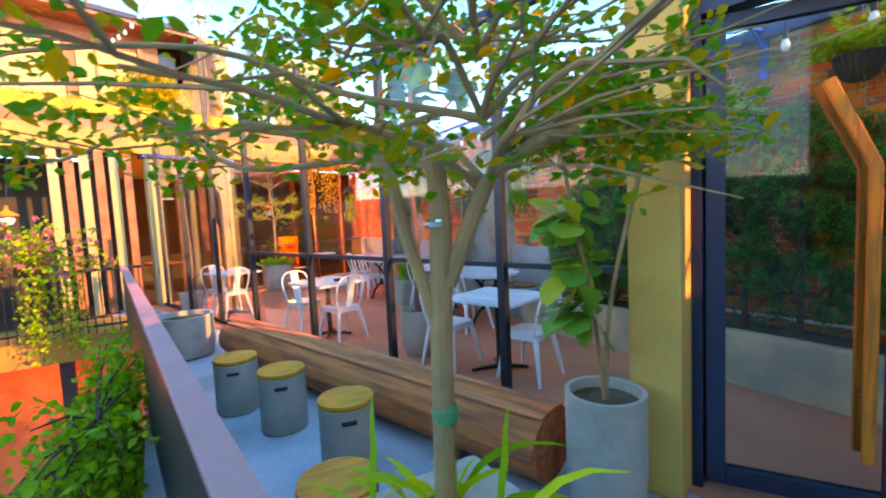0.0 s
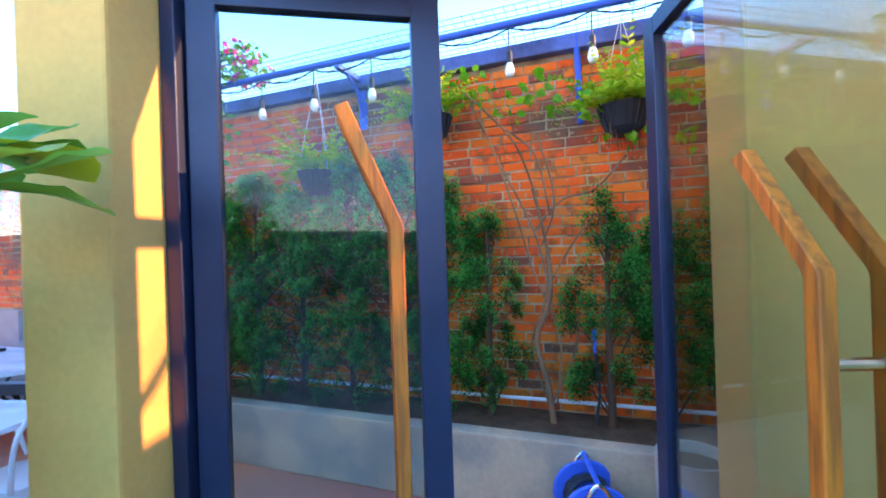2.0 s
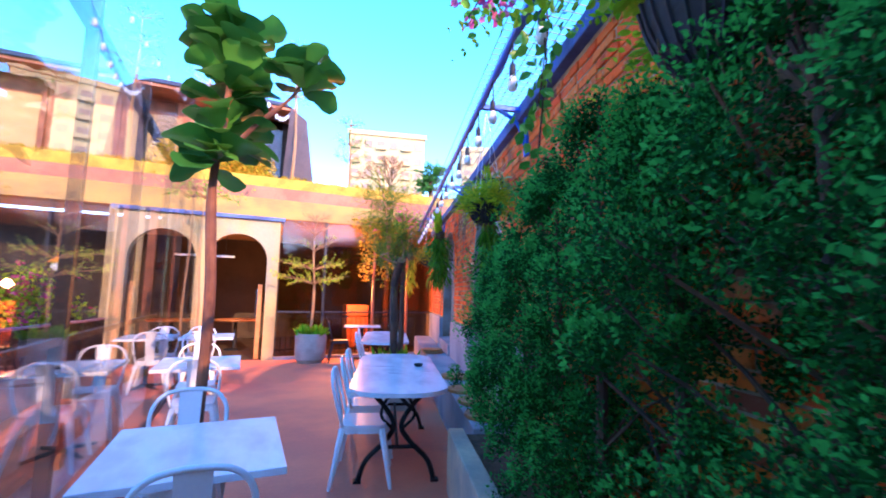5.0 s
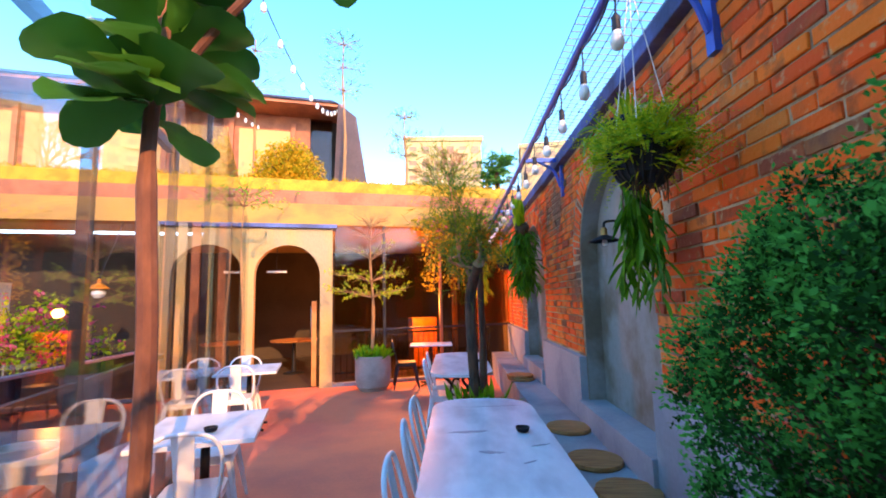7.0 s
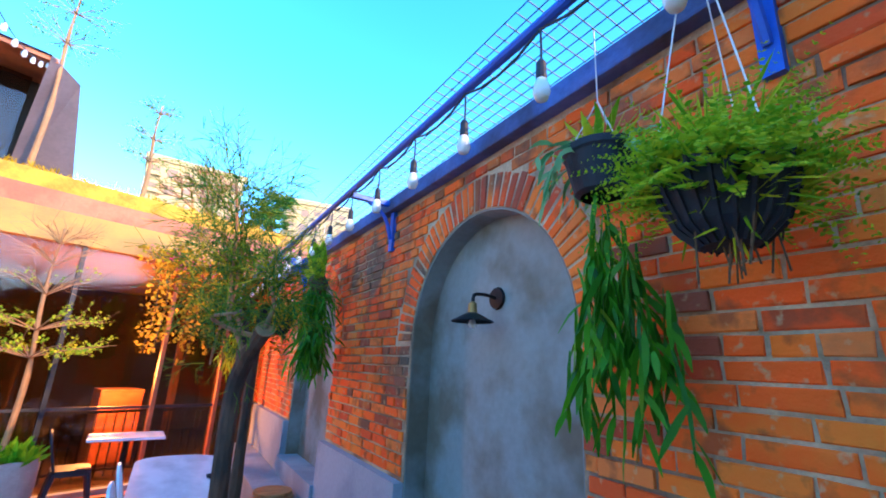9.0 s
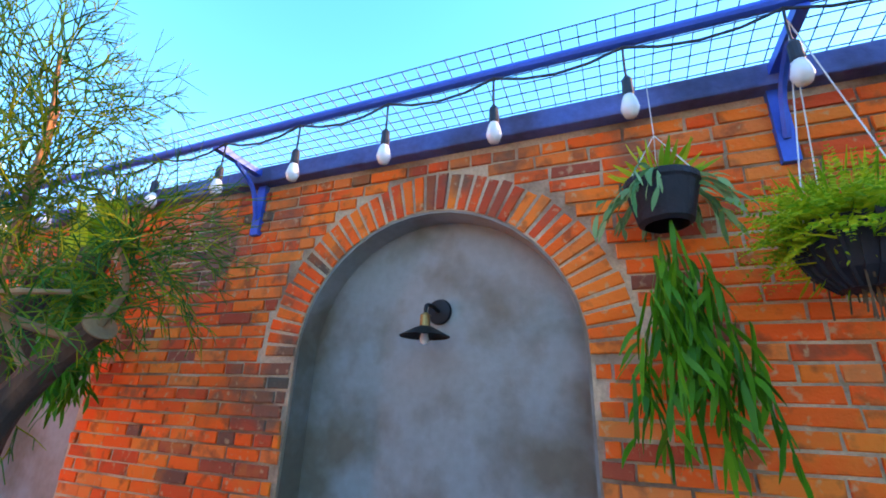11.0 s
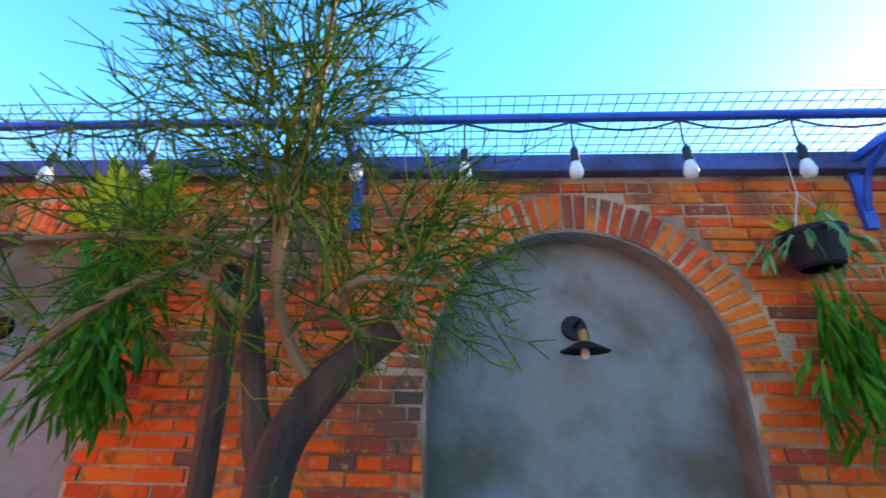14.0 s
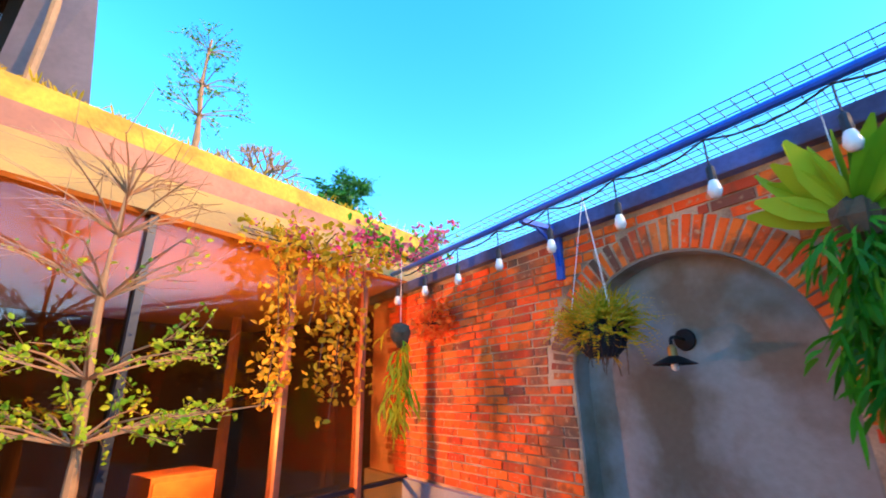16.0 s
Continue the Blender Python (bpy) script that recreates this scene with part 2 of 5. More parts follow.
def brick_material(name, island):
    """Weathered fired clay: pieces differ from orange to burnt brown, with moss and soot in large patches."""
    m = bpy.data.materials.new(name)
    m.use_nodes = True
    n, l = m.node_tree.nodes, m.node_tree.links
    b = n["Principled BSDF"]
    b.inputs["Roughness"].default_value = 0.88
    rnd = n.new("ShaderNodeNewGeometry").outputs["Random Per Island"] if island else n.new("ShaderNodeObjectInfo").outputs["Random"]
    ramp = n.new("ShaderNodeValToRGB")
    e = ramp.color_ramp.elements
    e[0].position, e[0].color = 0.0, (0.13, 0.07, 0.04, 1)
    e[1].position, e[1].color = 1.0, (0.82, 0.18, 0.03, 1)
    for p, c in ((0.1, (0.6, 0.06, 0.01, 1)), (0.2, (0.98, 0.095, 0.0, 1)), (0.6, (0.98, 0.13, 0.001, 1)), (0.85, (0.97, 0.19, 0.006, 1))):
        e.new(p).color = c
    l.new(rnd, ramp.inputs[0])
    co = n.new("ShaderNodeNewGeometry")
    tex = {}
    for key, size, detail in (("soot", 1.5, 8), ("ochre", 4.0, 4), ("blotch", 8.0, 5), ("smear", 21.0, 4), ("grain", 55.0, 5)):
        tex[key] = n.new("ShaderNodeTexNoise")
        tex[key].inputs["Scale"].default_value, tex[key].inputs["Detail"].default_value = size, detail
        l.new(co.outputs["Position"], tex[key].inputs["Vector"])
    grain, last = tex["grain"], ramp.outputs[0]
    for key, lo, hi, col, amount in (("ochre", 0.54, 0.68, (0.8, 0.24, 0.02, 1), 0.45), ("blotch", 0.54, 0.66, (0.3, 0.06, 0.018, 1), 0.7),
                                     ("soot", 0.535, 0.64, (0.1, 0.08, 0.05, 1), 0.85), ("smear", 0.6, 0.7, (0.6, 0.38, 0.19, 1), 0.6)):
        r = n.new("ShaderNodeMapRange")
        r.inputs["From Min"].default_value, r.inputs["From Max"].default_value, r.inputs["To Max"].default_value = lo, hi, amount
        l.new(tex[key].outputs["Fac"], r.inputs["Value"])
        mix = n.new("ShaderNodeMix")
        mix.data_type = "RGBA"
        mix.inputs["B"].default_value = col
        l.new(r.outputs[0], mix.inputs["Factor"])
        l.new(last, mix.inputs["A"])
        last = mix.outputs["Result"]
    l.new(last, b.inputs["Base Color"])
    bp = n.new("ShaderNodeBump")
    bp.inputs["Strength"].default_value, bp.inputs["Distance"].default_value = 0.5, 0.008
    l.new(grain.outputs["Fac"], bp.inputs["Height"])
    l.new(bp.outputs[0], b.inputs["Normal"])
    return m


KERB = material("rendered_kerb", (0.66, 0.4, 0.24), 0.85, 0, 0.15, 2.0, 30, 0.3, (0.36, 0.27, 0.2))
BRICK = brick_material("brick_clay", False)
BRICK_RUN = brick_material("brick_clay_run", True)
FIG_GREEN = leaf_material("fig_leaves", (0.015, 0.12, 0.02), (0.09, 0.3, 0.03), 0.35, 0.3)
PLANT_GREEN = leaf_material("young_broad_leaves", (0.03, 0.32, 0.04), (0.6, 0.5, 0.02), 0.35, 0.4, 2.5)
YELLOW_GREEN = leaf_material("fern_leaves", (0.12, 0.37, 0.006), (0.58, 0.62, 0.012), 0.6, 0.4)
YELLOW_FERN = leaf_material("yellow_fern_leaves", (0.3, 0.34, 0.005), (0.9, 0.45, 0.01), 0.6, 0.4)
# The rarer orange leaves carry warm light on the crown in their colour.
TERRACE_LEAF = leaf_material("terrace_tree_leaves", (0.015, 0.27, 0.004), (0.95, 0.33, 0.0), 0.5, 0.5, 2.6)
DEEP_GREEN = leaf_material("broad_leaves", (0.02, 0.2, 0.02), (0.16, 0.44, 0.04), 0.35, 0.35)
STAG_GREEN = leaf_material("staghorn_leaves", (0.008, 0.13, 0.005), (0.07, 0.34, 0.008), 0.45, 0.3)
PALE_STAG = leaf_material("pale_staghorn_leaves", (0.06, 0.26, 0.07), (0.3, 0.5, 0.2), 0.5, 0.3)
GOLD_LEAF = leaf_material("golden_leaves", (0.4, 0.3, 0.004), (0.75, 0.4, 0.008), 0.5, 0.4)
DRY_ORANGE = leaf_material("dry_orange_leaves", (0.85, 0.12, 0.01), (0.95, 0.3, 0.03), 0.6, 0.4)
PINK = leaf_material("pink_bracts", (0.75, 0.04, 0.2), (0.85, 0.2, 0.3), 0.6, 0.5)
NEEDLE = leaf_material("needle_twigs", (0.015, 0.16, 0.02), (0.34, 0.38, 0.0), 0.6, 0.4, 2.0)
ORANGE_TOP = material("orange_seat_wood", (0.95, 0.28, 0.006), 0.65, 0, 0.2, 6, 50, 0.1, (0.65, 0.19, 0.01), stretch=(1, 5, 1))
LOG = material("log_wood", (0.85, 0.17, 0.04), 0.8, 0, 0.3, 3, 35, 0.25, (0.45, 0.09, 0.03), stretch=(5, 0.5, 5))
LOG_TOP = material("log_sawn_face", (0.9, 0.21, 0.075), 0.85, 0, 0.2, 3, 35, 0.15, (0.42, 0.11, 0.05), stretch=(6, 0.5, 6))
STOOL = material("cast_concrete", (0.43, 0.37, 0.31), 0.8, 0, 0.15, 3, 40, 0.2, (0.33, 0.28, 0.23))
ROOF = material("dark_roof_sheet", (0.24, 0.18, 0.19), 0.5, 0.2, 0.15, 2, 20, 0.05)
TIMBER = material("red_timber", (0.42, 0.13, 0.05), 0.6, 0, 0.25, 3, 30, 0.15, (0.28, 0.08, 0.03))
CREAM = material("cream_blind", (0.62, 0.38, 0.14), 0.8, 0, 0.06, 1, 20, 0.05)
STRAW = material("dry_grass_render", (0.62, 0.34, 0.025), 0.95, 0, 0.3, 4, 30, 0.6, (0.42, 0.22, 0.02))
BLACK_IRON = material("black_cast_iron", (0.015, 0.014, 0.016), 0.5, 0.6, 0.2, 8, 60, 0.15)
WICKER = material("black_wicker", (0.012, 0.013, 0.02), 0.7, 0, 0.3, 20, 80, 0.3)
ROOTS = material("dry_roots", (0.12, 0.07, 0.035), 1.0, 0, 0.3, 12, 60, 0.3)
PIPE_BLUE = material("blue_painted_steel", (0.025, 0.12, 0.58), 0.45, 0.2, 0.15, 5, 60, 0.05)
MESH_WIRE = material("galvanised_wire", (0.1, 0.14, 0.16), 0.5, 0.4, 0.1, 5, 60, 0)
BULB = material("milk_glass_bulb", (0.85, 0.85, 0.8), 0.25, 0, 0.03, 5, 60, 0)
RUBBER = material("black_rubber", (0.015, 0.02, 0.03), 0.6, 0, 0.1, 5, 60, 0)
REEL_BLUE = material("blue_plastic", (0.02, 0.16, 0.7), 0.4, 0, 0.1, 5, 60, 0)
PVC = material("white_pvc", (0.75, 0.74, 0.7), 0.4, 0, 0.1, 5, 60, 0)
TOWER = material("tower_render", (0.52, 0.4, 0.17), 0.85, 0, 0.06, 0.3, 5, 0)
TOWER_GLASS = material("tower_window", (0.32, 0.2, 0.1), 0.3, 0, 0.1, 0.3, 5, 0)
BRASS = material("worn_brass", (0.42, 0.24, 0.08), 0.45, 0.8, 0.2, 20, 80, 0.1)
CHROME = material("polished_steel", (0.75, 0.75, 0.75), 0.12, 1.0, 0.02, 5, 60, 0)
HANDLE_WOOD = material("handle_wood", (0.85, 0.17, 0.004), 0.7, 0, 0.2, 6, 50, 0.1, (0.5, 0.1, 0.006), stretch=(8, 8, 0.6))
RAIL_PAINT = material("rail_cap_paint", (0.5, 0.21, 0.22), 0.6, 0.0, 0.1, 2, 40, 0.05)
STAIN = material("marble_scuff", (0.3, 0.31, 0.36), 0.4, 0, 0.2, 8, 60, 0)

Z = Vector((0, 0, 1))


def leaf_mesh(name, spots, mat, parent=None, label="", m=None, width=0.45, fold=0.25, fine=False):
    """Many leaves in one mesh: spots are rows of (base, way, length). Each is a folded blade."""
    verts, faces = [], []
    for base, way, length in spots:
        way = Vector(way).normalized()
        side = way.cross(Vector((random.uniform(-1, 1), random.uniform(-1, 1), random.uniform(-0.3, 1.2))))
        side = side.normalized() if side.length > 1e-3 else way.orthogonal().normalized()
        up = side.cross(way)
        b, w = Vector(base), length * width / 2
        k = len(verts)
        f, g = way * length, up * w * fold
        if fine:
            verts += [b, b + f * 0.55 + side * w, b + f, b + f * 0.5 - side * w]
            faces.append((k, k + 1, k + 2, k + 3))
            continue
        verts += [b, b + f * 0.28 + side * w * 0.85 + g, b + f * 0.66 + side * w + g, b + f - g, b + f * 0.66 - side * w + g, b + f * 0.28 - side * w * 0.85 + g, b + f * 0.5]
        faces += [(k, k + 1, k + 6), (k + 1, k + 2, k + 6), (k + 2, k + 3, k + 6), (k + 3, k + 4, k + 6), (k + 4, k + 5, k + 6), (k + 5, k, k + 6)]
    mesh = bpy.data.meshes.new(name)
    mesh.from_pydata(verts, [], faces)
    mesh.materials.append(mat)
    ob = new(name, mesh)
    if parent:
        ob.parent = parent
    if m:
        ob.matrix_basis = m
    if label:
        ob["label"] = label
    return ob


def broad_leaf_mesh(name, spots, mat, parent, label="", width=0.75):
    """Large waxy leaves with a rounded outline, a sunken midrib, a rippled edge and a drooping tip."""
    verts, faces = [], []
    shape = ((0.0, 0.02), (0.1, 0.3), (0.22, 0.5), (0.34, 0.52), (0.48, 0.66), (0.62, 0.9), (0.76, 1.0), (0.88, 0.82), (0.96, 0.45), (1.0, 0.05))
    for base, way, length in spots:
        way = Vector(way).normalized()
        side = way.cross(Z + ball_way() * 0.5)
        side = side.normalized() if side.length > 1e-3 else way.orthogonal().normalized()
        up = side.cross(way)
        b, w, k = Vector(base), length * width / 2, len(verts)
        bend, phase = random.uniform(0.05, 0.4), random.uniform(0, 6.28)
        for f, q in shape:
            mid = b + way * length * f - Z * bend * length * f * f
            for j in (-1, -0.55, 0, 0.55, 1):
                lift = 0.2 * abs(j) * w + (0.07 * w * math.sin(f * 17 + phase + 2 * j) if abs(j) > 0.4 else 0)
                verts.append(mid + side * w * q * j + up * lift * q)
        for i in range(len(shape) - 1):
            for j in range(4):
                c = k + i * 5 + j
                faces.append((c, c + 1, c + 6, c + 5))
    mesh = bpy.data.meshes.new(name)
    mesh.from_pydata(verts, [], faces)
    mesh.materials.append(mat)
    for p in mesh.polygons:
        p.use_smooth = True
    ob = new(name, mesh)
    ob.parent = parent
    if label:
        ob["label"] = label
    return ob


def ball_way():
    while True:
        v = Vector((random.uniform(-1, 1), random.uniform(-1, 1), random.uniform(-1, 1)))
        if 0.05 < v.length < 1:
            return v.normalized()


def frond(base, way, length, droop, leaflets=14, size=0.05):
    """A fern frond: leaflets along a drooping rib."""
    spots, p, d = [], Vector(base), Vector(way).normalized()
    step = length / leaflets
    for i in range(leaflets):
        p = p + d * step
        d = (d - Z * droop * step).normalized()
        side = d.cross(Z)
        side = side.normalized() if side.length > 1e-3 else Vector((1, 0, 0))
        s = size * (1.15 - i / leaflets) * random.uniform(0.8, 1.2)
        for sign in (1, -1):
            spots.append((p, side * sign + d * 0.5 + Z * random.uniform(-0.1, 0.3), s))
    return spots


def strap(base, way, length, droop, steps=5, width=0.03):
    """Corners of a long hanging strap leaf, as one strip."""
    pts, p, d = [Vector(base)], Vector(base), Vector(way).normalized()
    for i in range(steps):
        p = p + d * length / steps
        d = (d - Z * droop + Vector((random.uniform(-0.15, 0.15), random.uniform(-0.15, 0.15), 0))).normalized()
        pts.append(p.copy())
    return pts, width


def strap_mesh(name, straps, mat, parent, label=""):
    verts, faces = [], []
    for pts, width in straps:
        k, side = len(verts), None
        for i, p in enumerate(pts):
            way = pts[min(i + 1, len(pts) - 1)] - pts[max(i - 1, 0)]
            if side is None:
                side = way.cross(Vector((random.uniform(-1, 1), random.uniform(-1, 1), 0.4))).normalized()
            w = width * math.sin(math.pi * (0.15 + 0.8 * i / (len(pts) - 1))) / 2
            verts += [p + side * w, p - side * w]
        for i in range(len(pts) - 1):
            a = k + 2 * i
            faces.append((a, a + 1, a + 3, a + 2))
    mesh = bpy.data.meshes.new(name)
    mesh.from_pydata(verts, [], faces)
    mesh.materials.append(mat)
    ob = new(name, mesh)
    ob.parent = parent
    if label:
        ob["label"] = label
    return ob


# ---- ground, floors ----
tagged(link("ground", box(-900, 900, -900, 900, -3.6, -3.4), CONCRETE), kind="structure")
tagged(link("floor", prism([(0.0, -7), (7, -7), (7, FAR + 0.1), (0.0, FAR + 0.1)], -0.2, 0.0), TERRACOTTA, m=HOUSE), kind="structure")
tagged(link("terrace_floor", prism([(-6, -7.0), (2.6, -7.0), (2.0, -0.9), (0.2, 5.0), (-1.4, 10.2), (-2.4, 10.2), (-1.5, 8.0), (-1.12, 0.45), (-6, 0.45)], -0.25, -0.004), TERRACE), kind="structure")

# ---- brick wall with two arched niches ----
NICHES = ((5.648, 0.735), (8.765, 0.735))           # middle and half width along y
SPRING, NICHE_FLOOR, PLINTH, TOP = 1.9, 0.62, 1.02, 2.95
WALL_Y0, WALL_Y1 = -4.0, 12.6


def arch_outline(mid, half, z0, z1, rise=None, steps=20):
    """An opening's outline in (y, z), from its foot round the arch and back."""
    rise = half if rise is None else rise
    pts = [(mid - half, z0), (mid - half, z1)]
    pts += [(mid - half * math.cos(math.pi * i / steps), z1 + rise * math.sin(math.pi * i / steps)) for i in range(1, steps)]
    return pts + [(mid + half, z1), (mid + half, z0)]


def wall_with_arches(x0, x1, y0, y1, z0, z1, openings, steps=20):
    """A thick wall along y, cut right through by arches: (mid, half, foot, spring)."""
    bm = bmesh.new()

    def slab(a, b, lo, hi):
        if b - a > 1e-4 and hi - lo > 1e-4:
            add_box(bm, x0, x1, a, b, lo, hi)
    y = y0
    for mid, half, foot, spring in openings:
        slab(y, mid - half, z0, z1)
        slab(mid - half, mid + half, z0, foot)
        for i in range(steps):
            a0, a1 = math.pi * i / steps, math.pi * (i + 1) / steps
            ya, yb = mid - half * math.cos(a0), mid - half * math.cos(a1)
            za, zb = spring + half * math.sin(a0), spring + half * math.sin(a1)
            v = [bm.verts.new((x, yy, zz)) for x in (x0, x1) for yy, zz in ((ya, za), (yb, zb), (yb, z1), (ya, z1))]
            for f in ((0, 1, 2, 3), (7, 6, 5, 4), (0, 4, 5, 1), (3, 2, 6, 7)):
                bm.faces.new([v[k] for k in f])
        y = mid + half
    slab(y, y1, z0, z1)
    return bm


OPEN = [(m, h, NICHE_FLOOR, SPRING) for m, h in NICHES]
wall_brick = tagged(link("wall_brick", wall_with_arches(WALL_X + 0.005, WALL_X + 0.16, WALL_Y0, WALL_Y1, 0.0, TOP, OPEN), MORTAR), kind="structure")
tagged(link("wall_back", box(WALL_X + 0.16, WALL_X + 0.42, WALL_Y0, WALL_Y1, 0, TOP), NICHE), "grey plastered backs of the wall niches", kind="structure")
tagged(link("coping", box(WALL_X - 0.07, WALL_X + 0.5, WALL_Y0, WALL_Y1, TOP, 3.06, 0.012), COPING), "dark weathered concrete coping on the brick wall", kind="structure")
# plinth with a sloped sill under each niche
bm = bmesh.new()
y = 3.95
for mid, half in NICHES + ((13.2, 0.7),):
    add_box(bm, WALL_X - 0.06, WALL_X + 0.01, y, mid - half if mid < 13 else WALL_Y1, 0, PLINTH)
    y = mid + half
for mid, half in NICHES:
    v = add_box(bm, WALL_X - 0.09, WALL_X + 0.15, mid - half, mid + half, 0, NICHE_FLOOR + 0.02)
tagged(link("wall_plinth", bm, CONCRETE), "grey concrete plinth along the brick wall", kind="structure")
bm = bmesh.new()
for mid, half in NICHES:      # plastered reveals
    o = arch_outline(mid, half, NICHE_FLOOR, SPRING)
    i_ = arch_outline(mid, half - 0.012, NICHE_FLOOR, SPRING)
    for k in range(len(o) - 1):
        q = [bm.verts.new((x, *p)) for x in (WALL_X + 0.012, WALL_X + 0.16) for p in (o[k], o[k + 1], i_[k + 1], i_[k])]
        for f in ((0, 1, 2, 3), (2, 6, 7, 3)):
            bm.faces.new([q[j] for j in f])
bmesh.ops.remove_doubles(bm, verts=bm.verts[:], dist=0.0005)
tagged(link("niche_reveal", bm, NICHE), "grey plaster lining of the niches", kind="structure")

# ---- bench along the wall, bed of the shrubs ----
tagged(link("wall_bench", box(3.2, WALL_X - 0.06, 4.1, 11.6, 0.0, 0.45, 0.012), CONCRETE), "long grey concrete bench below the brick wall", kind="structure")
tagged(link("bed_kerb", box(3.0, 3.12, -4, 4.1, 0.0, 0.46, 0.012), KERB), "low rendered kerb of the planting bed", kind="structure")
tagged(link("bed_soil", box(3.12, WALL_X + 0.01, -4, 4.1, 0.0, 0.41), SOIL), "dark soil of the planting bed", kind="structure")

# ---- far facade ----
ARCH_MID, ARCH_HALF = 0.93, 0.58


def facade():
    bm = bmesh.new()          # a band that leans back over the glass front
    v = add_box(bm, -6, 7.2, FAR - 0.05, FAR + 0.3, 3.06, 3.6)
    for q in v:
        if q.co.z > 3.3:
            q.co.y += 0.6
    tagged(link("facade_band", bm, FASCIA, m=HOUSE), "sunlit ochre rendered band over the far glass front", kind="structure")
    tagged(link("facade_recess", box(-6, 7.2, FAR + 0.8, FAR + 1.0, 3.6, 3.93), TIMBER, m=HOUSE), "dark reddish recess between the two facade bands", kind="structure")
    tagged(link("roof_planter", box(-6, 7.2, FAR + 0.9, FAR + 2.0, 3.93, 4.2, 0.02), STRAW, m=HOUSE), "sunlit roof edge planter with dry grass", kind="structure")
    tagged(link("ceiling_front", box(-6, 7.2, FAR + 0.3, FAR + 1.2, 3.06, 3.2), CREAM, m=HOUSE), kind="structure")
    # arched doorway in a rendered block
    bm = wall_with_arches(FAR - 0.08, FAR + 0.14, 0.12, 1.74, 0, 2.98, [(ARCH_MID, ARCH_HALF, 0.0, 2.08)])
    bmesh.ops.transform(bm, matrix=Matrix(((0, 1, 0, 0), (1, 0, 0, 0), (0, 0, 1, 0), (0, 0, 0, 1))), verts=bm.verts)
    bmesh.ops.reverse_faces(bm, faces=bm.faces)
    tagged(link("wall_arch", bm, ARCH_RENDER, m=HOUSE), "ochre rendered wall with an arched doorway", kind="structure")
    tagged(link("arch_lid", box(0.06, 1.82, FAR - 0.16, FAR + 0.2, 2.98, 3.055, 0.008), COPING, m=HOUSE), "grey stone ledge over the arched doorway", kind="structure")
    tagged(link("facade_sill", box(1.74, 6.5, FAR - 0.06, FAR + 0.14, 0, 0.06), CONCRETE, m=HOUSE), kind="structure")
    w = thing("window_1", HOUSE, "tall dark glass front with slim steel mullions", "window", kind="structure")
    for i, (a, b) in enumerate(((1.76, 2.74), (2.74, 3.9), (3.9, 4.75), (4.75, 5.9))):
        p = part("pane", box(a + 0.025, b - 0.025, FAR + 0.04, FAR + 0.052, 0.06, 3.06), DARK_GLASS, w)
        p.visible_shadow = False
        part("mullion", box(b - 0.025, b + 0.025, FAR + 0.0, FAR + 0.1, 0.06, 3.06), TIMBER if i else STEEL_DARK, w)
    part("transom", box(1.76, 5.9, FAR + 0.03, FAR + 0.08, 1.0, 1.035), STEEL_DARK, w)
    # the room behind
    tagged(link("wall_room", box(-0.3, 6.4, FAR + 5.0, FAR + 5.2, 0, 3.06), UNLIT_INSIDE, m=HOUSE), kind="structure")
    tagged(link("wall_room_side", box(-0.5, -0.3, FAR + 0.14, FAR + 5.2, 0, 3.06), UNLIT_INSIDE, m=HOUSE), kind="structure")
    tagged(link("wall_room_end", box(6.4, 6.6, FAR + 0.14, FAR + 5.2, 0, 3.06), UNLIT_INSIDE, m=HOUSE), kind="structure")
    tagged(link("floor_room", box(-0.5, 6.6, FAR + 0.1, FAR + 5.2, -0.1, 0.0), UNLIT_INSIDE, m=HOUSE), kind="structure")
    tagged(link("ceiling_room", box(-0.5, 6.6, FAR + 1.2, FAR + 5.2, 3.06, 3.2), CREAM, m=HOUSE), kind="structure")
    r = thing("guard_rail", at(3.4, FAR + 0.9), "dark metal railing with upright bars behind the glass", "railing")
    part("top_rail", box(-1.6, 1.9, -0.02, 0.02, 0.86, 0.9), STEEL_DARK, r)
    part("bottom_rail", box(-1.6, 1.9, -0.015, 0.015, 0.08, 0.11), STEEL_DARK, r)
    bar = None
    for k in range(30):
        if bar is None:
            bar = part("bar", box(-0.008, 0.008, -0.008, 0.008, 0.0, 0.87), STEEL_DARK, r)
            bar.location = (-1.58, 0, 0)
        else:
            o = bar.copy()
            scene.collection.objects.link(o)
            o.location = (-1.58 + 0.119 * k, 0, 0)
    c = thing("cabinet", at(3.9, FAR + 1.5), "orange wooden cabinet lit behind the glass", "cabinet")
    part("body", box(-0.3, 0.3, 0, 0.5, 0.0, 1.15, 0.01), WOOD, c)
    part("door", box(-0.28, 0.28, -0.025, -0.004, 0.05, 1.1, 0.006), ORANGE_TOP, c)
    # round table and chairs in the room
    t = thing("round_table", at(0.95, FAR + 2.0), "round wooden table inside the arched doorway", "table")
    part("tabletop", lathe([(0.0, 0.71), (0.5, 0.71), (0.52, 0.73), (0.52, 0.745), (0.0, 0.745)], 28, caps=False), WOOD, t)
    part("pedestal", lathe([(0.24, 0.0), (0.22, 0.02), (0.05, 0.05), (0.04, 0.7)], 16), STEEL_DARK, t)
    # room light over the table
    lamp = thing("ceiling_light", at(0.65, FAR + 0.9, 2.2), "slim white strip lamp under the ceiling", "lamp")
    part("tube", box(-0.2, 0.2, -0.03, 0.03, 0.0, 0.05, 0.01), BULB, lamp)
    part("stem", tube([(0, 0, 0.05), (0, 0, 0.86)], 0.008, 6), STEEL_DARK, lamp)
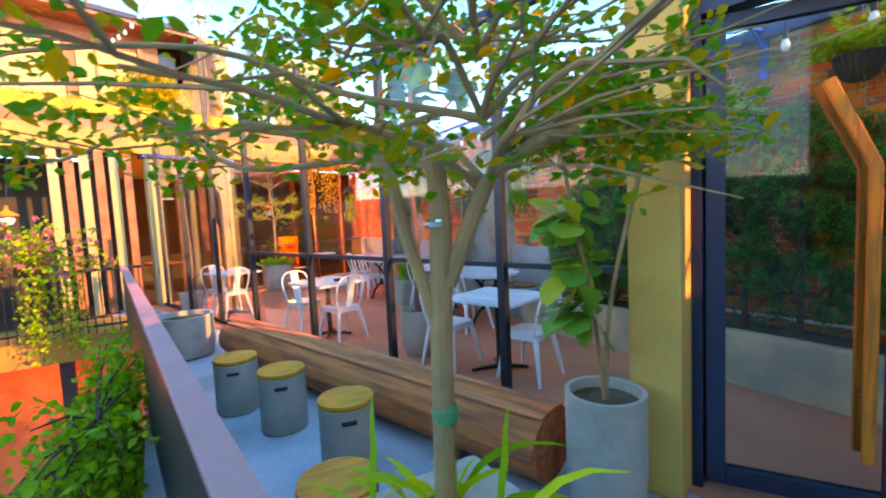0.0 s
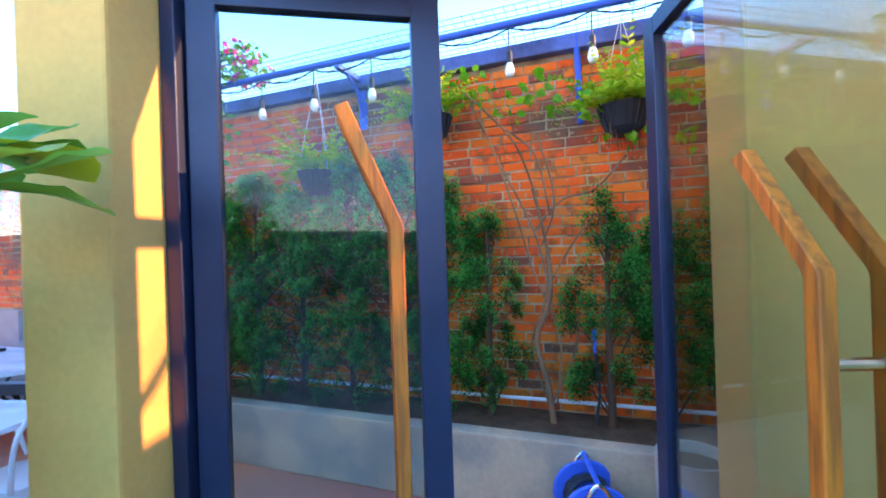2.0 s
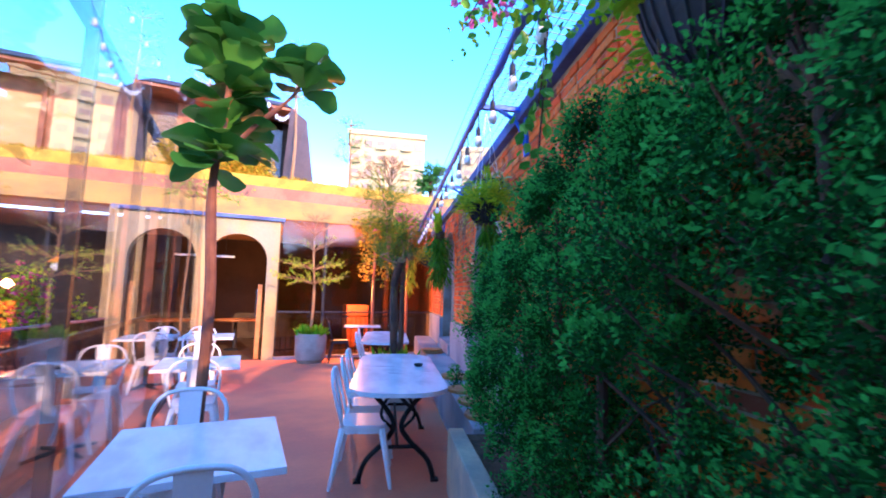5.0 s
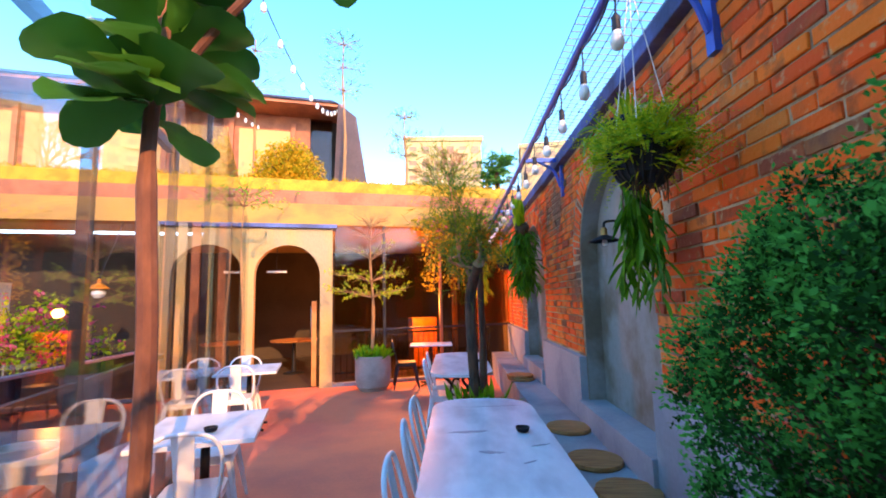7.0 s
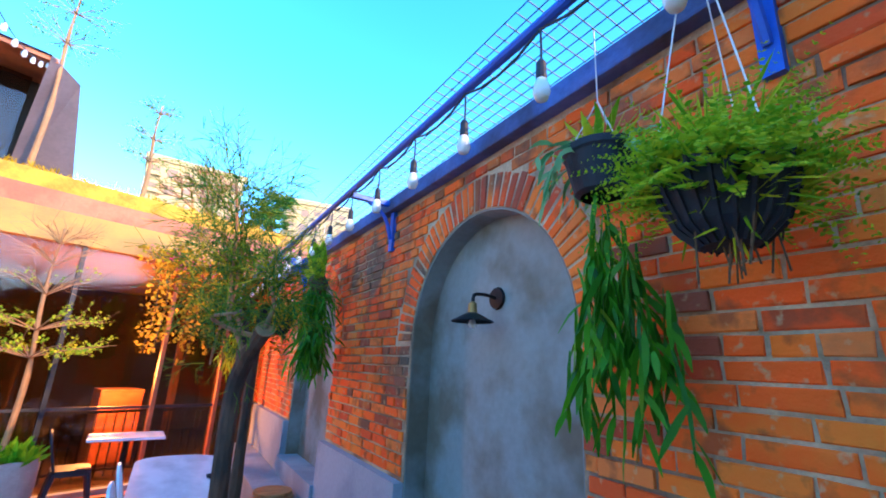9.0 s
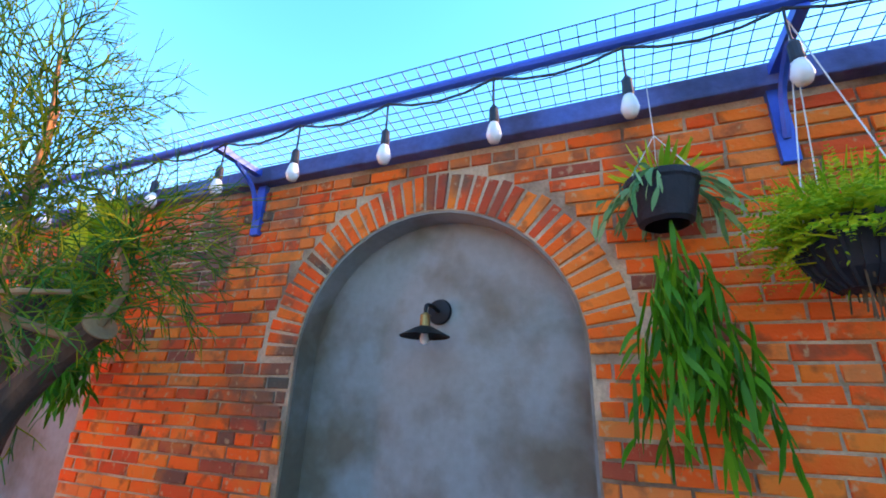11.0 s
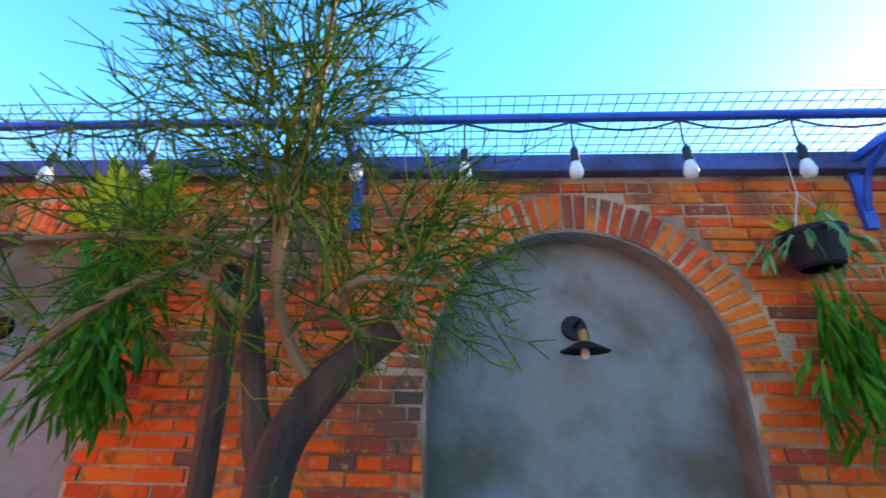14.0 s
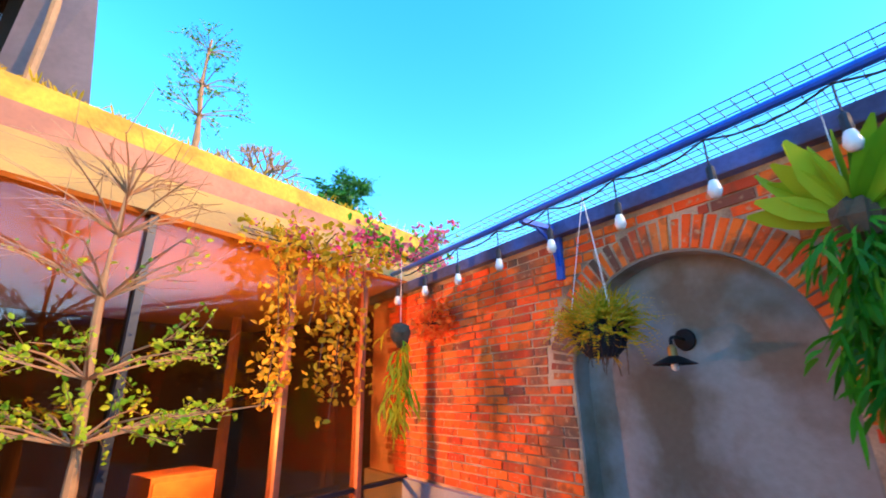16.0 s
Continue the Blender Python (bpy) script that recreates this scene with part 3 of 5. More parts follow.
    d = thing("door_2", at(ARCH_MID, FAR), "dark glass door leaf standing in the arched doorway", "door", kind="structure")
    part("stile", box(0.43, 0.52, 0.05, 0.08, 0.02, 1.6, 0.005), WOOD, d)
    part("door_handle", tube([(0.42, 0.0, 0.9), (0.42, 0.0, 1.5)], 0.014, 8), CHROME, d)


facade()
warm = new("room_lamp", bpy.data.lights.new("room_lamp", "POINT"))
warm.data.energy, warm.data.color, warm.data.shadow_soft_size = 75, (1.0, 0.36, 0.06), 0.08
warm.matrix_world = at(3.6, FAR + 1.0, 1.5)


# ---- upper storey ----
def upper_house():
    h = thing("upper_house", at(-0.2, FAR + 2.1, 3.8), "set-back upper storey with timber front and dark sloping roof", "house")
    part("front_wall", box(-7.5, 1.45, 0.3, 0.5, 0, 2.45), TIMBER, h)
    for x in (-6.6, -5.2, -3.8, -2.4, -1.0, 0.4):
        w = part("window", box(x - 0.58, x + 0.58, 0.24, 0.298, 0.1, 2.0), CREAM, h, "cream blind behind glass")
        part("frame", box(x + 0.6, x + 0.7, 0.2, 0.298, 0.0, 2.2), TIMBER, h)
    part("eave", box(-7.6, 2.2, -0.5, 0.6, 2.42, 2.5), TIMBER, h)
    bm = bmesh.new()          # mansard: a sheet that folds down at the end
    rows = [[(-7.6, -0.55, 2.5), (2.1, -0.55, 2.5)], [(-7.6, 0.4, 3.0), (2.0, 0.4, 3.0)], [(-7.6, 3.4, 3.05), (2.0, 3.4, 3.05)]]
    vs = [[bm.verts.new(p) for p in r] for r in rows]
    for a, b in zip(vs, vs[1:]):
        bm.faces.new((a[0], a[1], b[1], b[0]))
    end = [bm.verts.new(p) for p in ((2.95, 0.1, 0.0), (2.55, -0.3, 2.3), (2.0, 0.4, 3.0), (2.0, 3.4, 3.05), (2.95, 3.4, 0.0))]
    bm.faces.new(end)
    low = [bm.verts.new(p) for p in ((2.95, 0.1, 0.0), (2.55, -0.3, 2.3), (2.1, -0.55, 2.5), (2.0, 0.25, 0.0))]
    bm.faces.new(low[::-1])
    tri = [bm.verts.new(p) for p in ((2.1, -0.55, 2.5), (2.55, -0.3, 2.3), (2.0, 0.4, 3.0))]
    bm.faces.new(tri)
    bmesh.ops.solidify(bm, geom=bm.faces[:], thickness=0.05)
    part("roof", bm, ROOF, h, "dark folded metal roof")
    g = part("side_glass", box(1.46, 1.98, 0.32, 0.34, 0.0, 2.4), DARK_GLASS, h)
    part("body", box(-7.5, 2.2, 0.5, 3.3, 0, 2.95), UNLIT_INSIDE, h)


upper_house()


# ---- far towers ----
def tower(x, y, w, d, h, floors, bays, rz):
    t = thing("apartment_tower", pose(x, y, -3.4, 0, 0, rz), "pale yellow apartment tower far beyond the courtyard", "building")
    part("wall", box(-w / 2, w / 2, 0, d, 0, h), TOWER, t)
    part("roof", box(-w / 2 - 0.4, w / 2 + 0.4, -0.4, d + 0.4, h, h + 1.0), TOWER, t)
    for f in range(floors):
        for b in range(bays):
            cx, cz = -w / 2 + w * (b + 0.5) / bays, h - (f + 0.6) * 3.3
            part("window", box(cx - w / bays * 0.3, cx + w / bays * 0.3, -0.12, 0.1, cz - 0.8, cz + 0.8), TOWER_GLASS, t)
            if b % 2 == 0:
                part("balcony", box(cx - w / bays * 0.4, cx + w / bays * 0.4, -0.9, -0.13, cz - 1.2, cz - 0.5), TOWER, t)


tower(1.2, 96, 16.7, 12, 40, 6, 6, 4)
tower(25, 96, 13.4, 12, 38, 6, 5, -8)

# ---- glass front between terrace and courtyard ----
GX = 0.25
POSTS = (1.24, 2.54, 3.92, 5.4, 6.65, 8.0, 9.3)


def glass_front():
    f = thing("window_2", HOUSE, "tall frameless glass screen between terrace and courtyard with dark steel posts", "window", kind="structure")

    def top(y):
        return min(5.4, 3.0 + 0.457 * (FAR - y))
    ys = (0.21,) + POSTS + (FAR - 0.1,)
    for a, b in zip(ys, ys[1:]):
        bm = bmesh.new()
        v = [bm.verts.new((x, y, z)) for x in (GX - 0.005, GX + 0.005) for y, z in ((a + 0.004, 0.05), (b - 0.004, 0.05), (b - 0.004, top(b)), (a + 0.004, top(a)))]
        for q in ((0, 1, 2, 3), (7, 6, 5, 4), (0, 4, 5, 1), (1, 5, 6, 2), (2, 6, 7, 3), (3, 7, 4, 0)):
            bm.faces.new([v[i] for i in q])
        part("pane", bm, GLASS, f).visible_shadow = False
    for i, y in enumerate(POSTS):
        w = 0.032 if i < 4 else 0.012
        part("post", box(GX - 0.07, GX - 0.006, y - w, y + w, 0.0, min(top(y), 3.3) if i < 4 else top(y), 0.003), STEEL_DARK, f)
    part("rail", box(GX - 0.05, GX - 0.012, 0.21, 5.3, 1.14, 1.18, 0.003), STEEL_DARK, f)
    part("sill_rail", box(GX - 0.05, GX + 0.02, 0.21, FAR - 0.1, 0.0, 0.05), STEEL_DARK, f)
    part("beam", box(GX - 0.07, GX - 0.006, 0.21, 5.3, 2.94, 3.02, 0.003), STEEL_BLUE, f)
    tagged(link("pier", box(-0.12, 0.3, -0.05, 0.21, 0, 5.6, 0.012), YELLOW_WALL, m=HOUSE), "ochre rendered pier between glass screen and door", kind="structure")
    tagged(link("pier_stub", box(0.09, 0.3, -2.5, -1.79, 0, 5.6, 0.012), YELLOW_WALL, m=HOUSE), "ochre rendered pier beside the door", kind="structure")


glass_front()


def door_leaf(d, width, pull, bend, lean, rise):
    """A steel-framed glass leaf, hinged at its origin and reaching along +y, with a long bent wooden pull on each side."""
    h = 2.48
    part("hinge_stile", box(-0.025, 0.025, 0.0, 0.09, 0.03, h, 0.004), STEEL_BLUE, d)
    part("lock_stile", box(-0.025, 0.025, width - 0.1, width, 0.03, h, 0.004), STEEL_BLUE, d)
    part("top_rail", box(-0.025, 0.025, 0.09, width - 0.1, h - 0.075, h, 0.004), STEEL_BLUE, d)
    part("bottom_rail", box(-0.025, 0.025, 0.09, width - 0.1, 0.03, 0.13, 0.004), STEEL_BLUE, d)
    part("pane", box(-0.005, 0.005, 0.09, width - 0.1, 0.13, h - 0.075), DOOR_GLASS, d).visible_shadow = False
    for s in (1, -1):
        bm = bmesh.new()
        x, w = 0.065 * s, 0.022
        rings = []
        for y, z in ((pull, 0.3), (pull, bend - 0.008), (pull - 0.004, bend + 0.008), (pull - lean, bend + rise)):
            rings.append([bm.verts.new((x + a, y + b, z + b * (0.45 if z > bend + 0.1 else 0.15 if z > bend - 0.1 else 0))) for a, b in ((-w * 0.8, -w), (w * 0.8, -w), (w * 0.8, w), (-w * 0.8, w))])
        for a, b in zip(rings, rings[1:]):
            for k in range(4):
                bm.faces.new((a[k], a[(k + 1) % 4], b[(k + 1) % 4], b[k]))
        bm.faces.new(rings[0][::-1])
        bm.faces.new(rings[-1])
        bmesh.ops.bevel(bm, geom=[e for e in bm.edges], offset=0.003, segments=1, affect="EDGES")
        handle = part("handle", bm, HANDLE_WOOD, d, "long wooden door pull bent at the top")
        for z in (0.6, 1.34):
            part("standoff", tube([(0.0, pull, z), (x, pull, z)], 0.014, 10), CHROME, handle)


def doors():
    f = thing("door_frame", HOUSE, "dark navy steel door frame with a wide head", "door frame", kind="structure")
    part("jamb", box(0.08, 0.2, -0.1, -0.052, 0, 2.6, 0.004), STEEL_BLUE, f)
    part("head", box(0.08, 0.2, -1.785, -0.1, 2.49, 2.6, 0.004), STEEL_BLUE, f)
    part("transom_pane", box(0.15, 0.16, -1.85, -0.06, 2.602, 5.4), GLASS, f).visible_shadow = False
    a = thing("door_1", at(0.14, -0.105, 0, 194), "glass door leaf in dark navy steel standing slightly ajar", "door", kind="structure")
    door_leaf(a, 0.82, 0.645, 1.68, 0.17, 0.4)
    b = thing("door_3", at(0.62, -1.75, 0, 90), "glass door leaf in dark navy steel standing wide open", "door", kind="structure")
    door_leaf(b, 1.13, 0.91, 1.52, 0.23, 0.29)


doors()
tagged(link("wall_entry", box(-2.6, 0.3, -2.8, -2.5, -0.2, 3.2), YELLOW_WALL, m=HOUSE), "plain ochre wall beside the open door", kind="structure")
tagged(link("wall_entry_court", box(0.3, 3.6, -4.6, -4.3, 0, 3.0), YELLOW_WALL, m=HOUSE), "plain ochre wall closing the courtyard", kind="structure")


# ---- furniture ----
def rounded_rect(w, l, r, steps=8):
    pts = []
    for cx, cy, a0 in ((w / 2 - r, l / 2 - r, 0), (-w / 2 + r, l / 2 - r, 90), (-w / 2 + r, -l / 2 + r, 180), (w / 2 - r, -l / 2 + r, 270)):
        pts += [(cx + r * math.cos(radians(a0 + 90 * i / steps)), cy + r * math.sin(radians(a0 + 90 * i / steps))) for i in range(steps + 1)]
    return pts


def long_table(m, w, l):
    t = thing("dining_table", m, "long white marble table with rounded ends on black cast iron legs", "table", "long marble tables")
    bm = prism(rounded_rect(w, l, w * 0.38), 0.718, 0.75)
    part("tabletop", bm, MARBLE, t)
    for y in (-l / 2 + 0.38, l / 2 - 0.38):
        leg = bmesh.new()
        for s in (1, -1):
            add_tube(leg, curve([(s * 0.3, y, 0.0), (s * 0.24, y, 0.16), (s * 0.1, y, 0.3), (s * 0.03, y, 0.42), (s * 0.1, y, 0.56), (s * 0.24, y, 0.71)]), 0.02, 8)
            add_tube(leg, curve([(s * 0.04, y, 0.4), (s * 0.13, y, 0.5), (s * 0.09, y, 0.63), (s * 0.02, y, 0.71)]), 0.013, 6)
            add_box(leg, s * 0.3 - 0.03, s * 0.3 + 0.03, y - 0.03, y + 0.03, 0.0, 0.02)
        add_tube(leg, [(-0.16, y, 0.26), (0.16, y, 0.26)], 0.016, 8)
        add_tube(leg, [(-0.26, y, 0.705), (0.26, y, 0.705)], 0.014, 8)
        part("leg", leg, BLACK_IRON, t, "black cast iron leg with curled braces")
    part("stretcher", tube([(0, -l / 2 + 0.38, 0.27), (0, l / 2 - 0.38, 0.27)], 0.014, 8), BLACK_IRON, t)
    return t


def square_table(m, w, l, label):
    t = thing("cafe_table", m, label, "table", "small tables along the glass")
    part("tabletop", box(-w / 2, w / 2, -l / 2, l / 2, 0.72, 0.75, 0.004), MARBLE, t)
    part("column", lathe([(0.03, 0.03), (0.03, 0.7), (0.09, 0.72)], 12), BLACK_IRON, t)
    for k in range(4):
        a = math.pi / 4 + k * math.pi / 2
        part("foot", tube([(0, 0, 0.05), (0.28 * math.cos(a), 0.28 * math.sin(a), 0.018)], [0.025, 0.015], 8), BLACK_IRON, t)


def metal_chair(m, mat, label):
    """A stamped metal cafe chair: bowed tube back with one wide splat, splayed legs. It faces +y."""
    c = thing("cafe_chair", m, label, "chair", "metal cafe chairs")
    part("seat", prism(rounded_rect(0.36, 0.36, 0.07), 0.43, 0.45), mat, c)
    part("apron", prism(rounded_rect(0.34, 0.34, 0.06), 0.385, 0.43), mat, c)
    back = curve([(-0.17, -0.15, 0.44), (-0.2, -0.2, 0.62), (-0.19, -0.235, 0.76), (-0.1, -0.25, 0.84), (0.1, -0.25, 0.84), (0.19, -0.235, 0.76), (0.2, -0.2, 0.62), (0.17, -0.15, 0.44)], 5)
    part("back_frame", tube(back, 0.0125, 8), mat, c, smooth=True)
    bm = box(-0.062, 0.062, -0.004, 0.004, 0.0, 0.42, 0.003)
    for v in bm.verts:
        v.co.x *= 0.85 + 0.35 * v.co.z
    bmesh.ops.transform(bm, matrix=pose(0, -0.165, 0.44, 12, 0, 0), verts=bm.verts)
    part("splat", bm, mat, c)
    leg = None
    for sx, sy in ((1, 1), (-1, 1), (1, -1), (-1, -1)):
        bm = tube([(sx * 0.15, sy * 0.15, 0.42), (sx * 0.19, sy * 0.19, 0.2), (sx * 0.225, sy * 0.225, 0.0)], [0.03, 0.022, 0.014], 6)
        part("leg", bm, mat, c)
    return c


long_table(pose(2.63, 4.98, 0), 0.76, 2.1)
long_table(pose(2.5, 8.17, 0), 0.72, 2.0)
for x, y in ((0.96, 1.82), (0.76, 4.45), (0.64, 7.22)):
    square_table(at(x, y), 0.72, 0.78, "square white marble cafe table beside the glass screen")
square_table(pose(1.98, 10.62, 0, 0, 0, 4), 0.78, 0.5, "small white cafe table beside the far glass front")
WHITE_CHAIR = "white stamped metal chair at a marble table"
first = metal_chair(at(1.0, 1.5), WHITE_METAL, WHITE_CHAIR)
spots = [at(0.86, 2.36, 0, 180), at(0.76, 4.15), at(0.7, 4.95, 0, 180), at(0.52, 7.5, 0, 180), at(0.55, 7.02),
         pose(2.36, 4.4, 0, 0, 0, -90), pose(2.36, 5.0, 0, 0, 0, -86), pose(2.36, 5.6, 0, 0, 0, -93), pose(2.3, 7.7, 0, 0, 0, -90), pose(2.3, 8.35, 0, 0, 0, -88)]
for s in spots:
    copy_thing(first, s)
metal_chair(pose(1.52, 10.45, 0, 0, 0, -80), STEEL_DARK, "black stamped metal chair beside the small table")

for x, y in ((3.37, 4.42), (3.39, 4.9), (3.36, 5.4), (3.38, 6.15), (3.33, 8.45)):
    d = tagged(link("seat_disc", lathe([(0.0, 0.45), (0.175, 0.45), (0.185, 0.462), (0.18, 0.482), (0.0, 0.486)], 32, caps=False), WOOD, m=pose(x, y, 0)), "round wooden seat disc lying on the concrete bench", "seat", "round seat discs")
tagged(link("seat_disc", lathe([(0.0, 0.486), (0.175, 0.486), (0.182, 0.497), (0.178, 0.516), (0.0, 0.52)], 32, caps=False), WOOD, m=pose(3.32, 8.48, 0)), "round wooden seat disc lying on another disc", "seat", "round seat discs")

# ashtray, scuffs on the marble
tray = thing("ashtray", pose(2.84, 5.1, 0.75), "small dark glass ashtray on the marble table", "ashtray")
part("bowl", lathe([(0.0, 0.004), (0.035, 0.004), (0.045, 0.03), (0.04, 0.03), (0.03, 0.01), (0.0, 0.01)], 20, caps=False), BLACK_IRON, tray)
tray2 = thing("ashtray", pose(2.72, 8.1, 0.75), "small dark glass ashtray on the marble table", "ashtray")
part("bowl", lathe([(0.0, 0.004), (0.035, 0.004), (0.045, 0.03), (0.04, 0.03), (0.03, 0.01), (0.0, 0.01)], 20, caps=False), BLACK_IRON, tray2)
tray3 = thing("ashtray", at(0.82, 4.3, 0.75), "small dark glass ashtray on the cafe table", "ashtray")
part("bowl", lathe([(0.0, 0.004), (0.035, 0.004), (0.045, 0.03), (0.04, 0.03), (0.03, 0.01), (0.0, 0.01)], 20, caps=False), BLACK_IRON, tray3)
random.seed(5)
for cx, cy, w, l, rz in ((2.5, 5.12, 0.27, 0.05, 4), (2.62, 4.75, 0.16, 0.05, -12), (2.9, 4.85, 0.12, 0.02, 20), (2.7, 5.75, 0.5, 0.008, 3), (2.8, 4.6, 0.1, 0.015, 30)):
    ring = [(0.5 * w * math.cos(a) * random.uniform(0.6, 1.1), 0.5 * l * math.sin(a) * random.uniform(0.5, 1.2)) for a in [i * math.pi / 9 for i in range(18)]]
    tagged(link("table_scuff", prism(ring, 0.7502, 0.7512), STAIN, m=pose(cx, cy, 0, 0, 0, rz)), "grey worn scuff on the white marble tabletop", "scuff", "scuffs on the table")


# ---- terrace ----
def stool(m):
    s = thing("stool", m, "grey cast concrete drum stool with an orange wooden top", "stool", "drum stools on the terrace")
    part("drum", lathe([(0.0, 0.0), (0.165, 0.0), (0.17, 0.01), (0.17, 0.415), (0.16, 0.425), (0.0, 0.425)], 36, caps=False), STOOL, s)
    part("top", lathe([(0.0, 0.425), (0.168, 0.425), (0.176, 0.437), (0.172, 0.455), (0.0, 0.462)], 36, caps=False), ORANGE_TOP, s)
    # No hole is cut: a black block gives the slot's inner shade.
    part("grip", box(-0.045, 0.045, -0.178, -0.155, 0.34, 0.365, 0.006), RUBBER, s, "black block standing in for a shaded grip slot")
    return s


first_stool = stool(at(-0.97, 1.65, 0, -30))
for x, y in ((-0.95, 2.5), (-1.03, 3.13), (-1.51, 0.95)):
    copy_thing(first_stool, at(x, y, 0, -30))


def log_bench():
    b = thing("log_bench", at(-0.36, 2.6), "split log bench of reddish wood on wedges", "bench")
    bm = bmesh.new()
    sides, rings = 20, 26
    rr = []
    for j in range(rings + 1):
        y = -2.05 + 4.1 * j / rings
        ring = []
        for i in range(sides):
            a = 2 * math.pi * i / sides
            k = 1 + 0.05 * noise.noise((math.cos(a) * 2, y * 1.3, math.sin(a) * 2))
            ring.append(bm.verts.new((0.24 * k * math.cos(a), y, 0.235 + 0.205 * k * math.sin(a))))
        rr.append(ring)
    for a, c in zip(rr, rr[1:]):
        for i in range(sides):
            bm.faces.new((a[i], c[i], c[(i + 1) % sides], a[(i + 1) % sides]))
    bm.faces.new(rr[0])
    bm.faces.new(rr[-1][::-1])
    part("log", bm, LOG, b, smooth=False)
    part("sawn_top", box(-0.13, 0.13, -2.05, 2.05, 0.41, 0.43, 0.008), LOG_TOP, b, "paler sawn upper face")
    for y in (-1.4, 1.5):
        for s in (1, -1):
            part("wedge", box(s * 0.17 - 0.05, s * 0.17 + 0.05, y - 0.06, y + 0.06, 0.0, 0.16, 0.01), WOOD, b)


log_bench()


def drum_planter(m, r, h, label, foot=True):
    p = thing("planter", m, label, "planter", "round concrete planters")
    z = 0.05 if foot else 0.0
    part("drum", lathe([(r * 0.85, z), (r * 0.93, z + 0.02), (r, z + h * 0.3), (r, h), (r * 0.88, h), (r * 0.86, h - 0.06), (0.0, h - 0.06)], 40, caps=False), STOOL, p, smooth=False)
    part("soil", lathe([(0.0, h - 0.05), (r * 0.87, h - 0.055)], 24, caps=False), SOIL, p)
    if foot:
        part("saucer", lathe([(0.0, 0.0), (r * 0.78, 0.0), (r * 0.82, 0.045), (0.0, 0.05)], 32, caps=False), STOOL, p)
    return p


drum_planter(at(-0.36, 0.25), 0.2, 0.62, "tall grey concrete planter beside the pier", False)
drum_planter(pose(0.94, 10.3, 0), 0.32, 0.6, "round grey concrete planter on a saucer before the far glass front")
drum_planter(pose(1.3, 3.87, 0), 0.2, 0.52, "grey concrete planter holding a fiddle leaf fig")
drum_planter(at(-0.75, 5.25), 0.32, 0.5, "weathered concrete planter on the terrace", False)


def parapet():
    r = thing("balustrade", pose(-0.85, 0.45, 0, 0, 0, 6.8), "dark steel parapet with a broad painted cap", "balustrade", kind="structure")
    part("cap", box(-0.035, 0.055, 0, 7.6, 0.97, 1.0, 0.004), RAIL_PAINT, r, "broad mauve painted cap")
    part("panel", box(-0.015, 0.01, 0, 7.6, -0.3, 0.968), STEEL_DARK, r)
    for k in range(7):
        part("post", box(0.012, 0.06, 0.2 + k * 1.12, 0.25 + k * 1.12, -0.004, 0.968), STEEL_DARK, r)
    g = thing("balustrade", pose(-1.5, 8.0, 0), "black steel balustrade with upright bars across the void", "balustrade", kind="structure")
    part("top_rail", box(-4.6, 0, -0.03, 0.03, 0.96, 1.0), STEEL_DARK, g)
    part("bottom_rail", box(-4.6, 0, -0.02, 0.02, 0.1, 0.13), STEEL_DARK, g)
    for k in range(46):
        part("bar", box(-4.56 + 0.1 * k, -4.545 + 0.1 * k, -0.008, 0.008, 0.0, 0.96), STEEL_DARK, g)


parapet()
tagged(link("bridge_slab", box(-6.0, -1.48, 7.9, 9.4, -0.35, 0.0), FASCIA), "ochre edged slab across the void", kind="structure")
tagged(link("wall_lower", box(-6.0, -1.3, 9.2, 9.4, -3.4, -0.35), TIMBER), "warm lit wall of the lower storey", kind="structure")
for x in (-2.6, -4.2):
    tagged(link("lower_post", box(x - 0.08, x + 0.08, 8.2, 8.36, -3.4, -0.35), STEEL_DARK), kind="structure")
lower = new("lower_lamp", bpy.data.lights.new("lower_lamp", "POINT"))
lower.data.energy, lower.data.color, lower.data.shadow_soft_size = 7, (1.0, 0.3, 0.04), 0.2
lower.location = (-3.2, 8.5, -1.0)
tagged(link("wall_void", box(-6.2, -6.0, -7.2, 14, -3.4, 2.1), CONCRETE), "grey concrete wall across the void", kind="structure")
# Near-black sheets stand in for the shade of an open room.
tagged(link("wall_dark_room", box(-6.0, -0.52, FAR + 1.6, FAR + 1.8, 0, 3.06), UNLIT_INSIDE, m=HOUSE), "near-black wall painted as the shade of an open room", kind="structure")
tagged(link("floor_dark_room", box(-6.0, -0.52, FAR - 0.2, FAR + 1.8, -0.1, 0.0), UNLIT_INSIDE, m=HOUSE), kind="structure")
siding = thing("siding", at(-1.35, FAR - 0.06), "pale upright timber siding strips beside the glass", "siding", kind="structure")
for k in range(6):
    part("board", box(0.22 * k, 0.22 * k + 0.14, 0, 0.06, 0, 3.05, 0.004), TIMBER if k % 2 else ARCH_RENDER, siding)
# Unseen closing wall, made this tall to keep sun off terrace and courtyard.
tagged(link("wall_start_shade", box(-6.2, 3.8, -7.2, -7.0, -0.2, 6.6), FASCIA), kind="structure")

lamp = thing("pendant_lamp", pose(-3.3, 9.2, 0), "small copper pendant lamp with a milk glass globe", "lamp")
part("cord", tube([(0, 0, 2.05), (0.0, 0.45, 3.08)], 0.008, 6), RUBBER, lamp)
part("cap", lathe([(0.02, 2.05), (0.03, 1.98), (0.14, 1.9), (0.15, 1.88)], 20), ORANGE_TOP, lamp)
part("globe", lathe([(0.02, 1.89), (0.09, 1.85), (0.1, 1.8), (0.06, 1.74), (0.01, 1.73)], 18), BULB, lamp)


